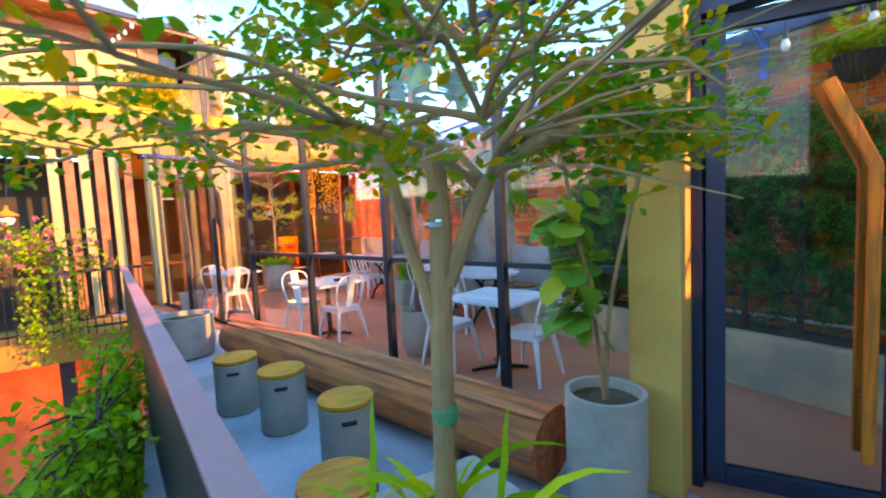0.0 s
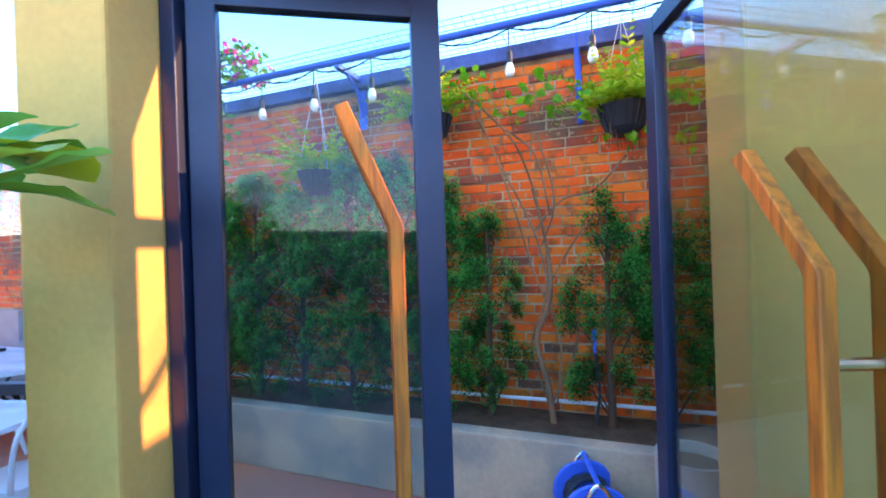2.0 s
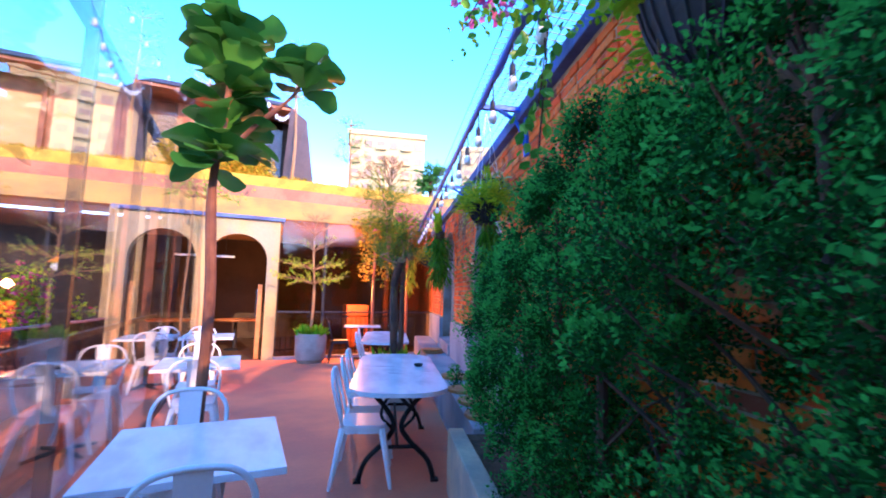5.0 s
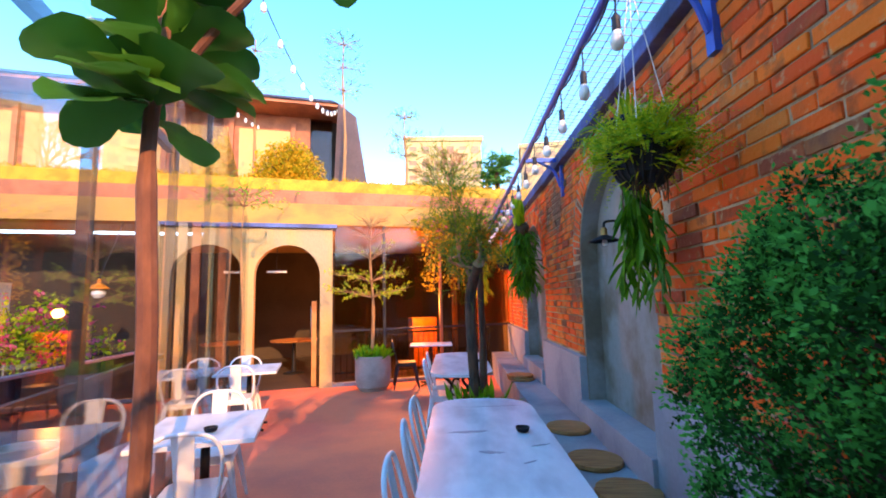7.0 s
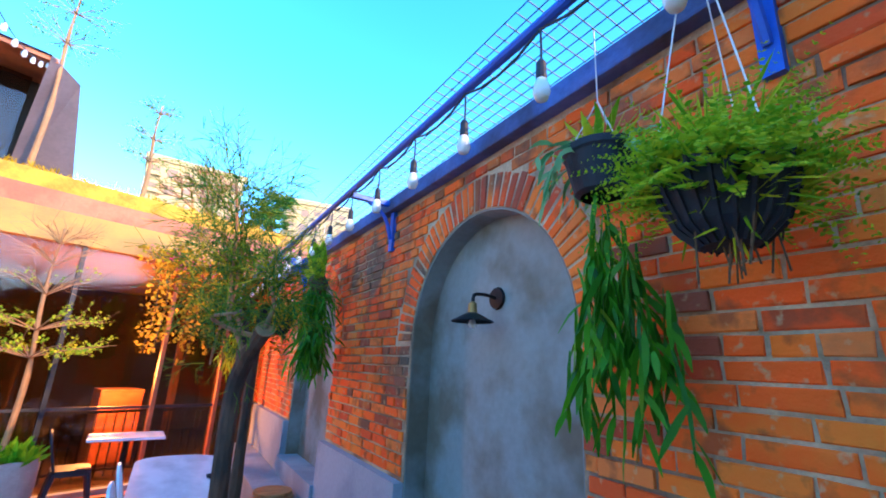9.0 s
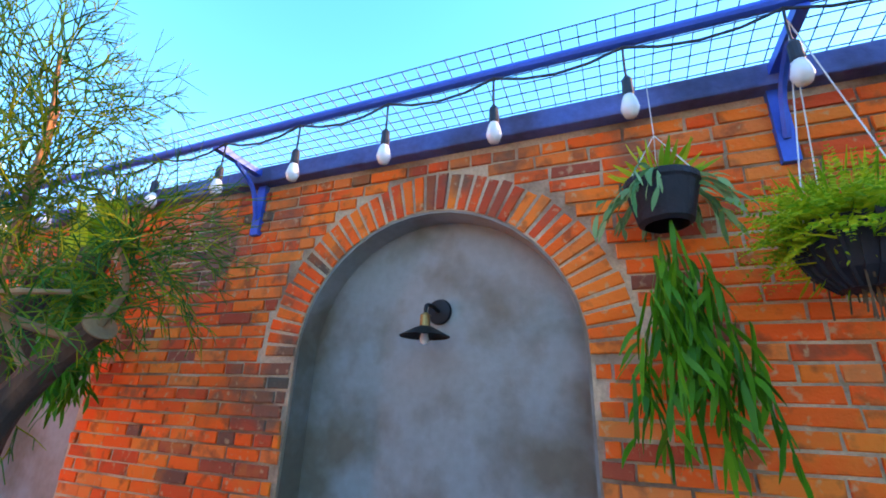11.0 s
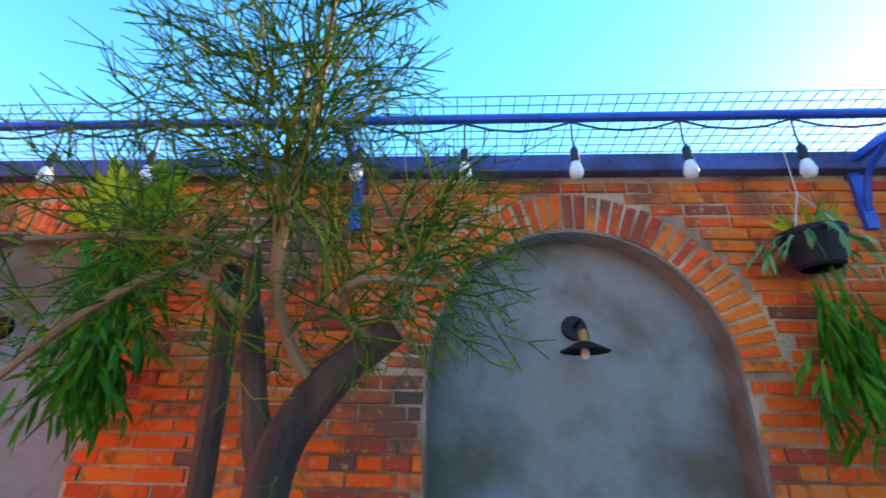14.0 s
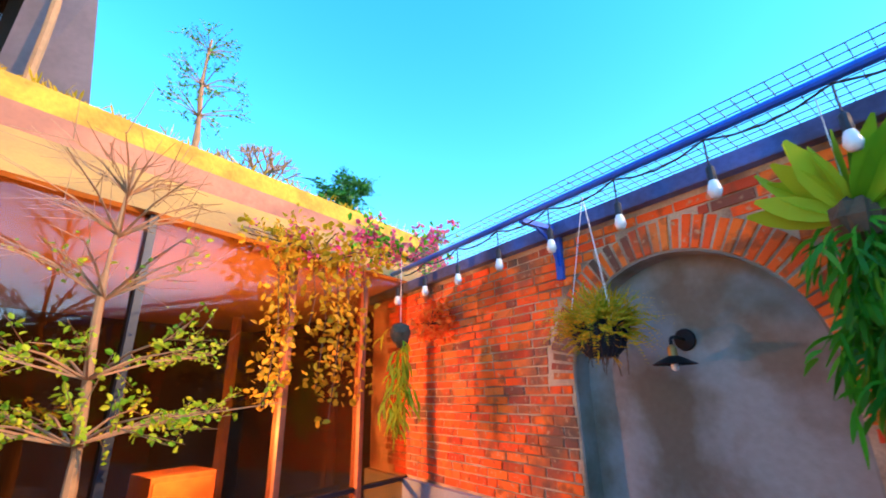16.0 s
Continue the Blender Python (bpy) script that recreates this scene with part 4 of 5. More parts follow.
# ---- overhang of pipe, wire mesh and bulb string along the wall ----
def overhang():
    c = thing("wire_awning", pose(0, 0, 0), "blue steel pipe and wire mesh overhang along the wall top", "awning")
    px, pz = WALL_X - 0.4, 3.04
    part("pipe", tube([(px, -3, pz), (px, 11.4, pz)], 0.024, 10), PIPE_BLUE, c)
    for y in (-1.2, 1.45, 4.12, 6.8, 9.5):
        arm = bmesh.new()
        add_box(arm, px, WALL_X - 0.02, y - 0.02, y + 0.02, pz - 0.045, pz - 0.005)
        add_tube(arm, curve([(px + 0.15, y, pz - 0.04), (WALL_X - 0.1, y, pz - 0.14), (WALL_X - 0.03, y, pz - 0.32)]), 0.016, 6)
        add_box(arm, WALL_X - 0.03, WALL_X + 0.005, y - 0.03, y + 0.03, pz - 0.42, pz - 0.02)
        part("bracket", arm, PIPE_BLUE, c)
    bm = bmesh.new()
    for k in range(9):
        f = -0.14 + 1.14 * k / 8
        x, z = px + (WALL_X - px) * f, pz + 0.03 + 0.05 * (1 - f)
        add_box(bm, x - 0.002, x + 0.002, -3, 11.4, z - 0.002, z + 0.002)
    for k in range(int(14.4 / 0.07)):
        y = -3 + 0.07 * k
        v = add_box(bm, px - 0.056, WALL_X, y - 0.002, y + 0.002, pz + 0.08, pz + 0.084)
        for q in v:
            if q.co.x > px:
                q.co.z -= 0.055
    part("mesh", bm, MESH_WIRE, c, "square wire mesh")
    s = thing("string_lights", pose(0, 0, 0), "black cable with unlit milk white bulbs under the pipe", "string lights")
    ys = [5.697 + 0.506 * k for k in range(-16, 12)]
    pts = []
    for a, b in zip(ys, ys[1:]):
        pts += [(px - 0.01, a + (b - a) * t, pz - 0.035 - 0.05 * 4 * t * (1 - t)) for t in (0, 0.25, 0.5, 0.75)]
    part("cable", tube(pts, 0.006, 5), RUBBER, s)
    for y in ys:
        bulb = part("bulb", lathe([(0.004, -0.32), (0.022, -0.315), (0.033, -0.285), (0.026, -0.25), (0.017, -0.225)], 14), BULB, s, smooth=True)
        bulb.location = (px - 0.01, y, pz - 0.03)
        sock = part("socket", lathe([(0.018, -0.235), (0.021, -0.22), (0.019, -0.16), (0.01, -0.145)], 10), RUBBER, bulb)
        part("drop", tube([(0, 0, -0.15), (0.004, 0.002, -0.09), (0, 0, 0.0)], 0.005, 5), RUBBER, bulb)


overhang()


def wall_lamp(y, z):
    w = thing("wall_lamp", pose(WALL_X + 0.16, y, z), "black iron wall lamp with a flat conical shade in a niche", "lamp", "niche lamps")
    bm = lathe([(0.0, 0.0), (0.062, 0.0), (0.066, 0.008), (0.06, 0.02), (0.0, 0.024)], 28, caps=False)
    bmesh.ops.transform(bm, matrix=pose(0, 0, 0.05, 0, -90, 0), verts=bm.verts)
    part("back_plate", bm, BLACK_IRON, w)
    part("arm", tube(curve([(-0.02, 0, 0.05), (-0.1, 0, 0.06), (-0.17, 0, 0.05), (-0.18, 0, 0.0)]), 0.01, 8), BLACK_IRON, w)
    part("socket", lathe([(0.02, -0.06), (0.026, -0.05), (0.024, 0.0), (0.012, 0.012)], 14), BRASS, w, "worn brass socket").location = (-0.18, 0, 0)
    part("bulb", lathe([(0.004, -0.135), (0.018, -0.128), (0.022, -0.11), (0.017, -0.09), (0.013, -0.07)], 16), BULB, w, "unlit milk glass bulb", smooth=True).location = (-0.18, 0, 0)
    part("shade", lathe([(0.115, -0.1), (0.118, -0.096), (0.05, -0.06), (0.026, -0.05)], 32, caps=False), BLACK_IRON, w).location = (-0.18, 0, 0)


wall_lamp(5.635, 2.085)
wall_lamp(8.77, 2.06)

# pipe, hose reel, pot at the planting bed
tagged(link("water_pipe", tube([(3.5, -3.5, 0.56), (3.5, 3.4, 0.5)], 0.014, 8), PVC), "thin white plastic pipe along the wall foot", "pipe")
tagged(link("drain_pipe", tube([(3.58, -0.275, 2.43), (3.58, -0.265, 3.05)], 0.022, 8), PIPE_BLUE), "short blue steel pipe on the brick wall", "pipe")


def hose_reel(m):
    r = thing("hose_reel", m, "blue garden hose reel standing by the kerb", "hose reel")
    for s in (1, -1):
        bm = lathe([(0.04, 0.0), (0.17, 0.0), (0.18, 0.008), (0.17, 0.016), (0.04, 0.016)], 28)
        bmesh.ops.transform(bm, matrix=pose(s * 0.13, 0, 0.22, 0, 90, 0), verts=bm.verts)
        part("flange", bm, REEL_BLUE, r)
        part("stand", tube(curve([(s * 0.17, -0.18, 0.0), (s * 0.17, -0.1, 0.25), (s * 0.17, 0.0, 0.42), (s * 0.17, 0.1, 0.25), (s * 0.17, 0.18, 0.0)]), 0.012, 8), CHROME, r)
    bm = bmesh.new()
    pts = []
    for k in range(150):
        a = k * 0.5
        pts.append((-0.11 + 0.22 * abs((k / 24) % 2 - 1), 0.12 * math.cos(a), 0.22 + 0.12 * math.sin(a)))
    part("hose", tube(pts, 0.012, 6), RUBBER, r)
    part("grip", tube([(-0.17, 0, 0.42), (0.17, 0, 0.42)], 0.014, 8), REEL_BLUE, r)
    part("drum", tube([(-0.13, 0, 0.22), (0.13, 0, 0.22)], 0.07, 16), REEL_BLUE, r)


hose_reel(pose(2.84, -0.3, 0, 0, 0, 15))
drum_planter(pose(2.86, -0.78, 0), 0.17, 0.55, "small pale concrete pot by the planting bed", False)


def hose_nozzle():
    h = thing("hose_nozzle", pose(3.38, -0.345, 0.4), "blue spray nozzle on a black hose among the shrubs", "hose")
    part("hose", tube(curve([(0.02, 0.03, 0.02), (0.03, 0.0, 0.25), (0.0, 0.02, 0.5)]), 0.009, 8), RUBBER, h)
    part("grip", tube([(0.0, 0.02, 0.5), (-0.005, 0.02, 0.6)], [0.009, 0.012], 10), REEL_BLUE, h)
    part("spray_head", tube([(-0.005, 0.02, 0.6), (-0.03, 0.02, 0.65)], [0.012, 0.017], 12), REEL_BLUE, h)


hose_nozzle()

# ---- plants ----
def conifer(x, y, h, r, dense, z0=0.4):
    """An upright thuja: short limbs and thousands of small sprays in uneven tufts."""
    c = thing("conifer_shrub", pose(x, y, z0), "dense dark green conifer shrub before the brick wall" if dense > 0.6 else "sparse dark green conifer shrub before the brick wall", "shrub", "conifer shrubs")
    part("trunk", tube([(0, 0, 0), (0.02, 0.01, h * 0.5), (0, 0, h * 0.92)], [0.028, 0.02, 0.006], 7), BARK, c)
    limbs = bmesh.new()
    tufts = []
    count = int(64 * dense * h * (r / 0.45))
    for k in range(count):
        f = random.random() ** 0.8
        z = 0.12 + f * h * 0.9
        wide = r * (0.72 + 0.35 * math.sin(f * 2.6)) * (1 - max(0, f - 0.55) * 1.7)
        a = random.uniform(0, 2 * math.pi)
        q = wide * random.uniform(0.55, 1.05)
        p = Vector((min(q * math.cos(a), WALL_X - x - 0.03), q * math.sin(a), z))
        tufts.append((p, a))
        if k % 4 == 0:
            add_tube(limbs, [(0, 0, max(0.05, z - 0.3)), p * 0.6 + Vector((0, 0, 0.3 * z)), p], [0.008, 0.006, 0.003], 4)
    tagged(part("branchwork", limbs, BARK, c), kind="stuff")
    spots, young = [], []
    for p, a in tufts:
        out = Vector((math.cos(a), math.sin(a), 0.75))
        size = random.uniform(0.05, 0.105)
        for i in range(300):
            w = ball_way()
            q = random.random() ** 0.45
            b = p + Vector((w.x, w.y, w.z * 1.25)) * size * q
            # young: outer upper sprays, coloured brighter as light would make them
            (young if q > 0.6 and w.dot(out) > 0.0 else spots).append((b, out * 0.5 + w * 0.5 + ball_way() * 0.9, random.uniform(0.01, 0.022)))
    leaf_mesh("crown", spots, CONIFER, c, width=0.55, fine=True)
    leaf_mesh("lit_growth", young, CONIFER_LIT, c, "brighter green tips painted as lit", width=0.55, fine=True)
    return c


random.seed(11)
for x, y, h, r, dense in ((3.44, 0.38, 1.45, 0.27, 0.9), (3.42, 0.72, 1.75, 0.35, 1.1), (3.38, 1.08, 1.95, 0.4, 1.0), (3.4, 1.5, 1.95, 0.45, 1.0), (3.38, 1.95, 1.75, 0.46, 1.0), (3.36, 2.4, 1.9, 0.46, 1.0),
                         (3.36, 2.85, 1.8, 0.45, 1.3), (3.35, 3.33, 1.45, 0.42, 1.7), (3.44, -0.42, 1.55, 0.3, 0.95), (3.42, -0.75, 1.35, 0.3, 0.9), (3.42, -1.2, 1.7, 0.36, 0.75), (3.44, -1.8, 1.6, 0.36, 0.7)):
    conifer(x, y, h, r, dense)


VINE_BARK = material("vine_bark", (0.32, 0.15, 0.07), 0.9, 0, 0.3, 9, 50, 0.5, (0.16, 0.07, 0.035), stretch=(1, 1, 0.3))


def climbing_tree():
    t = thing("bare_climber", pose(3.42, -0.05, 0.4), "thin bare climber with few light green leaves on brick wall", "tree")
    bm = bmesh.new()
    add_tube(bm, curve([(0, 0, 0), (0.0, 0.03, 0.25), (0.03, 0.1, 0.55), (0.0, 0.0, 0.85), (0.05, 0.02, 1.2), (0.05, 0.1, 1.6)]), [0.026] + [0.02] * 12 + [0.016] * 11 + [0.011] * 7, 8)
    part("trunk", bm, VINE_BARK, t)
    bm = bmesh.new()
    for pts in ([(0.02, 0.05, 0.85), (0.0, -0.12, 1.15), (0.0, -0.3, 1.4)], [(0.05, 0.08, 1.55), (0.0, 0.2, 1.9), (-0.05, 0.4, 2.15), (-0.1, 0.55, 2.3)], [(0.05, 0.05, 1.2), (0.0, -0.05, 1.5), (0, 0.05, 1.95)],
                [(0.0, -0.02, 1.4), (-0.05, 0.06, 1.8), (-0.05, 0.25, 2.0)], [(0.0, 0.0, 0.15), (-0.02, -0.15, 0.5), (0, -0.2, 0.9)], [(0.0, 0.02, 0.1), (0.03, 0.14, 0.5), (0.0, 0.02, 0.9), (0.04, 0.1, 1.3), (0, 0.3, 1.75)],
                [(0.02, -0.02, 0.1), (-0.03, -0.06, 0.6), (0.03, 0.1, 1.0), (0.0, 0.22, 1.45), (-0.03, 0.36, 1.9), (-0.05, 0.5, 2.2)], [(0.04, 0.1, 1.3), (0, -0.1, 1.5), (0, -0.3, 1.55), (-0.03, -0.5, 1.75)]):
        add_tube(bm, curve(pts), 0.007, 6)
    tagged(part("branchwork", bm, VINE_BARK, t), kind="stuff")
    spots = []
    for k in range(120):
        f = random.random()
        p = Vector((random.uniform(-0.2, 0.05), -0.9 + 1.7 * f, 1.85 + 0.5 * f + random.uniform(-0.15, 0.2)))
        spots.append((p, ball_way() + Vector((-0.3, 0, -0.4)), random.uniform(0.05, 0.1)))
    leaf_mesh("foliage", spots, GREEN, t, width=0.7)


climbing_tree()


def hanging_basket(x, y, z, r, kind, label, top=3.0, mat=None):
    """A basket on wires; fern, grassy or staghorn growth."""
    b = thing("hanging_basket", pose(x, y, z), label, "hanging plant", "hanging baskets")
    r *= 0.72 if kind == "fern" else 1.0
    bm = lathe([(r * 0.4, -r * 1.2), (r * 0.7, -r * 0.9), (r * 0.9, -r * 0.4), (r, 0.0), (r * 0.9, 0.0)], 22)
    part("bowl", bm, WICKER, b, "black woven bowl")
    for k in range(22):
        a = 2 * math.pi * k / 22
        part("rib", tube([(r * q * 1.02 * math.cos(a), r * q * 1.02 * math.sin(a), r * w) for q, w in ((0.41, -1.2), (0.71, -0.9), (0.91, -0.4), (1.01, 0.02))], 0.006, 4), WICKER, b)
    for k in range(3):
        a = 2 * math.pi * k / 3
        part("wire", tube([(r * math.cos(a), r * math.sin(a), 0), (0, 0, top - z)], 0.0025, 4), PVC, b)
    spots = []
    if kind == "fern":
        for k in range(230):
            w = ball_way()
            w.z = abs(w.z) * 0.9 - (0.3 if k % 3 == 0 else -0.3)
            spots += frond(Vector((w.x * 0.6, w.y * 0.6, random.uniform(-0.5, 0.1))) * r, w, random.uniform(1.0, 2.1) * r, random.uniform(0.5, 7.0), 16, 0.03)
        leaf_mesh("frond_growth", spots, mat or YELLOW_GREEN, b, width=0.5)
        blades = []
        for k in range(520):
            w = ball_way()
            p = Vector((w.x, w.y, w.z * 0.95 - 0.05)) * r * random.uniform(0.5, 1.05)
            blades.append((p, w + Z * 0.55 + ball_way() * 0.5, random.uniform(0.35, 0.9) * r))
        tagged(leaf_mesh("blade_growth", blades, mat or YELLOW_GREEN, b, width=0.06), kind="stuff")
    if kind == "long":
        for k in range(38):
            w = ball_way()
            w.z = abs(w.z) * 0.7 + 0.3
            w.x = min(w.x, 0.3)
            spots += frond(Vector((w.x, w.y, 0)) * r * 0.4, w, random.uniform(2.0, 4.2) * r, random.uniform(0.8, 3.2), 15, 0.075)
        leaf_mesh("frond_growth", spots, YELLOW_GREEN, b, width=0.45)
    roots = bmesh.new()
    for k in range(26):
        a, q = random.uniform(0, 6.28), r * random.uniform(0.1, 0.85)
        p = Vector((q * math.cos(a), q * math.sin(a), -r * 0.7))
        add_tube(roots, [p, p + Vector((random.uniform(-0.03, 0.03), random.uniform(-0.03, 0.03), -r * random.uniform(0.3, 1.2)))], 0.003, 3)
    tagged(part("root_mass", roots, ROOTS, b), kind="stuff")
    return b


random.seed(21)
hanging_basket(3.34, 0.74, 2.55, 0.15, "long", "black hanging basket with arching green fern on the wall")
hanging_basket(3.34, -0.54, 2.44, 0.15, "long", "black hanging basket with wide arching fern on the wall")
hanging_basket(3.32, 1.7, 2.24, 0.16, "long", "black hanging basket with yellowish fern above the shrubs")
hanging_basket(3.28, 4.15, 2.22, 0.21, "fern", "large hanging basket with dense bright fern and dry roots")
hanging_basket(3.25, 8.98, 2.2, 0.225, "fern", "small hanging basket with yellow green fern by a niche", mat=YELLOW_FERN)


def staghorn(x, y, z, length, n, label, fan=0.0, slim=1.0, mat=None, pot=0.0):
    s = thing("staghorn_fern", pose(x, y, z), label, "hanging plant", "staghorn ferns")
    if pot:
        part("pot", lathe([(pot * 0.6, -pot * 1.15), (pot * 0.75, -pot * 1.05), (pot, 0.0), (pot * 1.06, 0.01), (pot * 1.06, 0.035), (pot * 0.95, 0.035), (pot * 0.9, -0.02), (0.0, -0.02)], 26, caps=False), WICKER, s, "black round pot")
        for k in range(3):
            a = 2 * math.pi * k / 3
            part("wire", tube([(pot * math.cos(a), pot * math.sin(a), 0.03), (0, 0, 0.24), (0, 0, 3.04 - z)], 0.0025, 4), PVC, s)
    else:
        bm = lathe([(0.02, -0.12), (0.07, -0.08), (0.09, 0.0), (0.07, 0.06), (0.02, 0.085)], 16)
        for v in bm.verts:
            v.co += ball_way() * 0.012
        part("mount", bm, ROOTS, s, "brown fibrous root ball")
        part("wire", tube([(0, 0, 0.07), (0.0, 0, 3.04 - z)], 0.003, 4), PVC, s)
    straps = []
    for k in range(n):
        w = ball_way()
        w.x, w.y, w.z = w.x * slim, w.y * slim, random.uniform(-1.3, 0.35)
        pts, wd = strap(Vector((w.x * 0.07, w.y * 0.08, random.uniform(-0.68, 0.05) * length)), w, length * random.uniform(0.15, 0.32), 0.35, 8, random.uniform(0.015, 0.027))
        if pot:      # a trailing curtain, narrow under the pot and wide at its foot
            f = random.random() ** 0.8
            pts, wd = strap(Vector((random.uniform(-0.05, 0.05), (0.03 + 0.2 * f) * random.uniform(-1, 1) - 0.05 * f, -0.12 - 0.56 * length * f)), Vector((w.x * 0.4, w.y, -0.9)), length * random.uniform(0.14, 0.3), 0.25, 8, random.uniform(0.011, 0.021))
        straps.append((pts, wd))
        for q in (4, 6, 7):                       # forked ends
            straps.append(strap(pts[q], (pts[q] - pts[q - 1]).normalized() + ball_way() * 0.7, length * random.uniform(0.09, 0.18), 0.25, 4, 0.022))
    strap_mesh("frond_growth", straps, mat or STAG_GREEN, s)
    if pot:
        tips = []
        for k in range(30):
            w = ball_way()
            w.z = abs(w.z) * 0.6 + 0.15
            pts, wd = strap(Vector((w.x * 0.08, w.y * 0.08, 0.0)), w, random.uniform(0.14, 0.28), 0.42, 7, random.uniform(0.018, 0.035))
            tips.append((pts, wd))
            for q in (4, 6):
                tips.append(strap(pts[q], (pts[q] - pts[q - 1]).normalized() + ball_way() * 0.6, random.uniform(0.06, 0.12), 0.3, 4, 0.02))
        strap_mesh("antler_growth", tips, PALE_STAG, s, "pale grey green forked fronds")
    if fan:
        shields = []
        for k in range(16):
            a = math.pi * (k + 0.5) / 16
            w = Vector((random.uniform(-0.35, 0.05), math.cos(a), math.sin(a) + 0.25))
            shields.append(strap(w * 0.05, w, fan * random.uniform(0.8, 1.1), -0.02, 4, fan * 0.3 if fan > 0.2 else 0.025))
        strap_mesh("shield_growth", shields, YELLOW_GREEN, s, "upright pale green shield fronds")
    return s


staghorn(3.42, 4.6, 2.48, 1.0, 75, "black hanging pot with pale staghorn tips and long trailing green fronds", 0.15, 0.35, pot=0.125)
staghorn(3.33, 7.8, 2.46, 0.95, 200, "large staghorn fern with upright pale shield fronds on the wall", 0.36, 0.5)
staghorn(3.02, 10.85, 2.35, 0.95, 44, "pale staghorn fern hanging in the corner by the far front", 0.0, 0.4, YELLOW_GREEN)


def twig_tree():
    """The pruned courtyard tree: thick sawn limbs, stiff needle-like green twigs."""
    t = thing("courtyard_tree", pose(2.6, 6.65, 0), "pruned tree with sawn limbs and stiff needle like twigs", "tree")
    bm = bmesh.new()
    add_tube(bm, curve([(0, 0, 0), (0.02, 0.02, 0.6), (0.0, 0.0, 1.2), (0.0, 0.0, 1.55), (0.03, -0.09, 1.74), (0.08, -0.25, 1.9)]), [0.065] * 8 + [0.052] * 18 + [0.046] * 5, 10)
    add_tube(bm, curve([(0.0, 0.0, 1.5), (0.02, 0.06, 1.64), (0.02, 0.12, 1.9), (0.05, 0.16, 2.1)]), [0.04] * 7 + [0.032] * 6 + [0.02] * 6, 8)
    add_tube(bm, curve([(0.1, 0.1, 0.35), (0.12, 0.2, 1.0), (0.12, 0.24, 1.8), (0.15, 0.28, 2.1)]), [0.04] * 7 + [0.033] * 12, 8)
    part("trunk", bm, BARK, t)
    limbs = [[(0.03, -0.08, 1.72), (-0.02, 0.0, 1.85), (-0.1, 0.02, 2.0), (-0.12, 0.0, 2.25), (-0.15, -0.04, 2.6), (-0.2, -0.06, 2.85)],
             [(-0.1, 0.02, 2.0), (-0.08, 0.06, 2.3), (-0.12, 0.02, 2.7)],
             [(0.05, -0.2, 1.86), (-0.1, -0.15, 1.9), (-0.2, -0.22, 1.95), (-0.1, -0.4, 1.97)],
             [(0.02, 0.12, 1.9), (-0.05, 0.3, 2.02), (-0.1, 0.48, 1.9), (-0.1, 0.7, 1.68)],
             [(0.05, 0.16, 2.1), (-0.1, 0.35, 2.1), (-0.2, 0.6, 2.05)],
             [(0.08, -0.25, 1.9), (0.1, -0.3, 2.05), (0.05, -0.26, 2.2)]]
    bm = bmesh.new()
    tips = []
    for pts in limbs:
        cv = curve(pts, 4)
        add_tube(bm, cv, [0.016 - 0.009 * i / len(cv) for i in range(len(cv))], 6)
        tips += cv[2:]
    tagged(part("branchwork", bm, PALE_BARK, t), "pale thin limbs", kind="stuff")
    part("cut_end", lathe([(0.0, 0.0), (0.056, 0.0), (0.056, 0.006), (0.0, 0.008)], 14, caps=False), PALE_BARK, t, "pale sawn end", m=pose(0.082, -0.255, 1.905, 55, 0, 0))
    verts, faces = [], []

    def twig(p, d, length, r, depth):
        q = p + d * length
        side = d.cross(ball_way()).normalized() * r
        other = d.cross(side).normalized() * r
        k = len(verts)
        verts.extend([p + side, p - side * 0.5 + other, p - side * 0.5 - other, q + side * 0.6, q - side * 0.3 + other * 0.6, q - side * 0.3 - other * 0.6])
        for i in range(3):
            faces.append((k + i, k + (i + 1) % 3, k + 3 + (i + 1) % 3, k + 3 + i))
        if depth:
            for i in range(random.choice((2, 2, 3))):
                twig(q, (d + ball_way() * 0.75).normalized(), length * random.uniform(0.55, 0.95), r * 0.8, depth - 1)
    for k in range(600):
        p = random.choice(tips) + ball_way() * 0.04
        up = Vector((p.x * 0.8, p.y * 1.6, 0.35 if p.z > 2.0 else 0.15))
        if p.z < 2.1 and random.random() < 0.78:
            continue
        twig(p, (up + ball_way() * 0.9).normalized(), random.uniform(0.1, 0.19) if p.z > 2.1 else random.uniform(0.07, 0.12), 0.0036, 3)
    mesh = bpy.data.meshes.new("twig_growth")
    mesh.from_pydata(verts, [], faces)
    mesh.materials.append(NEEDLE)
    tw = new("twig_growth", mesh)
    tw.parent = t
    tagged(tw, kind="stuff")
    bed = [(p, w, l) for p, w, l in ((Vector((random.uniform(-0.2, 0.2), random.uniform(-0.2, 0.2), 0.42)), ball_way() + Z * 1.2, random.uniform(0.2, 0.42)) for _ in range(70))]
    leaf_mesh("undergrowth", bed, GREEN, t, "long green leaves at the foot", width=0.14)


random.seed(31)
tagged(link("tree_box", box(2.3, 2.92, 6.36, 6.95, 0.0, 0.42, 0.015), STOOL), "low concrete box round the courtyard tree", "planter")
twig_tree()


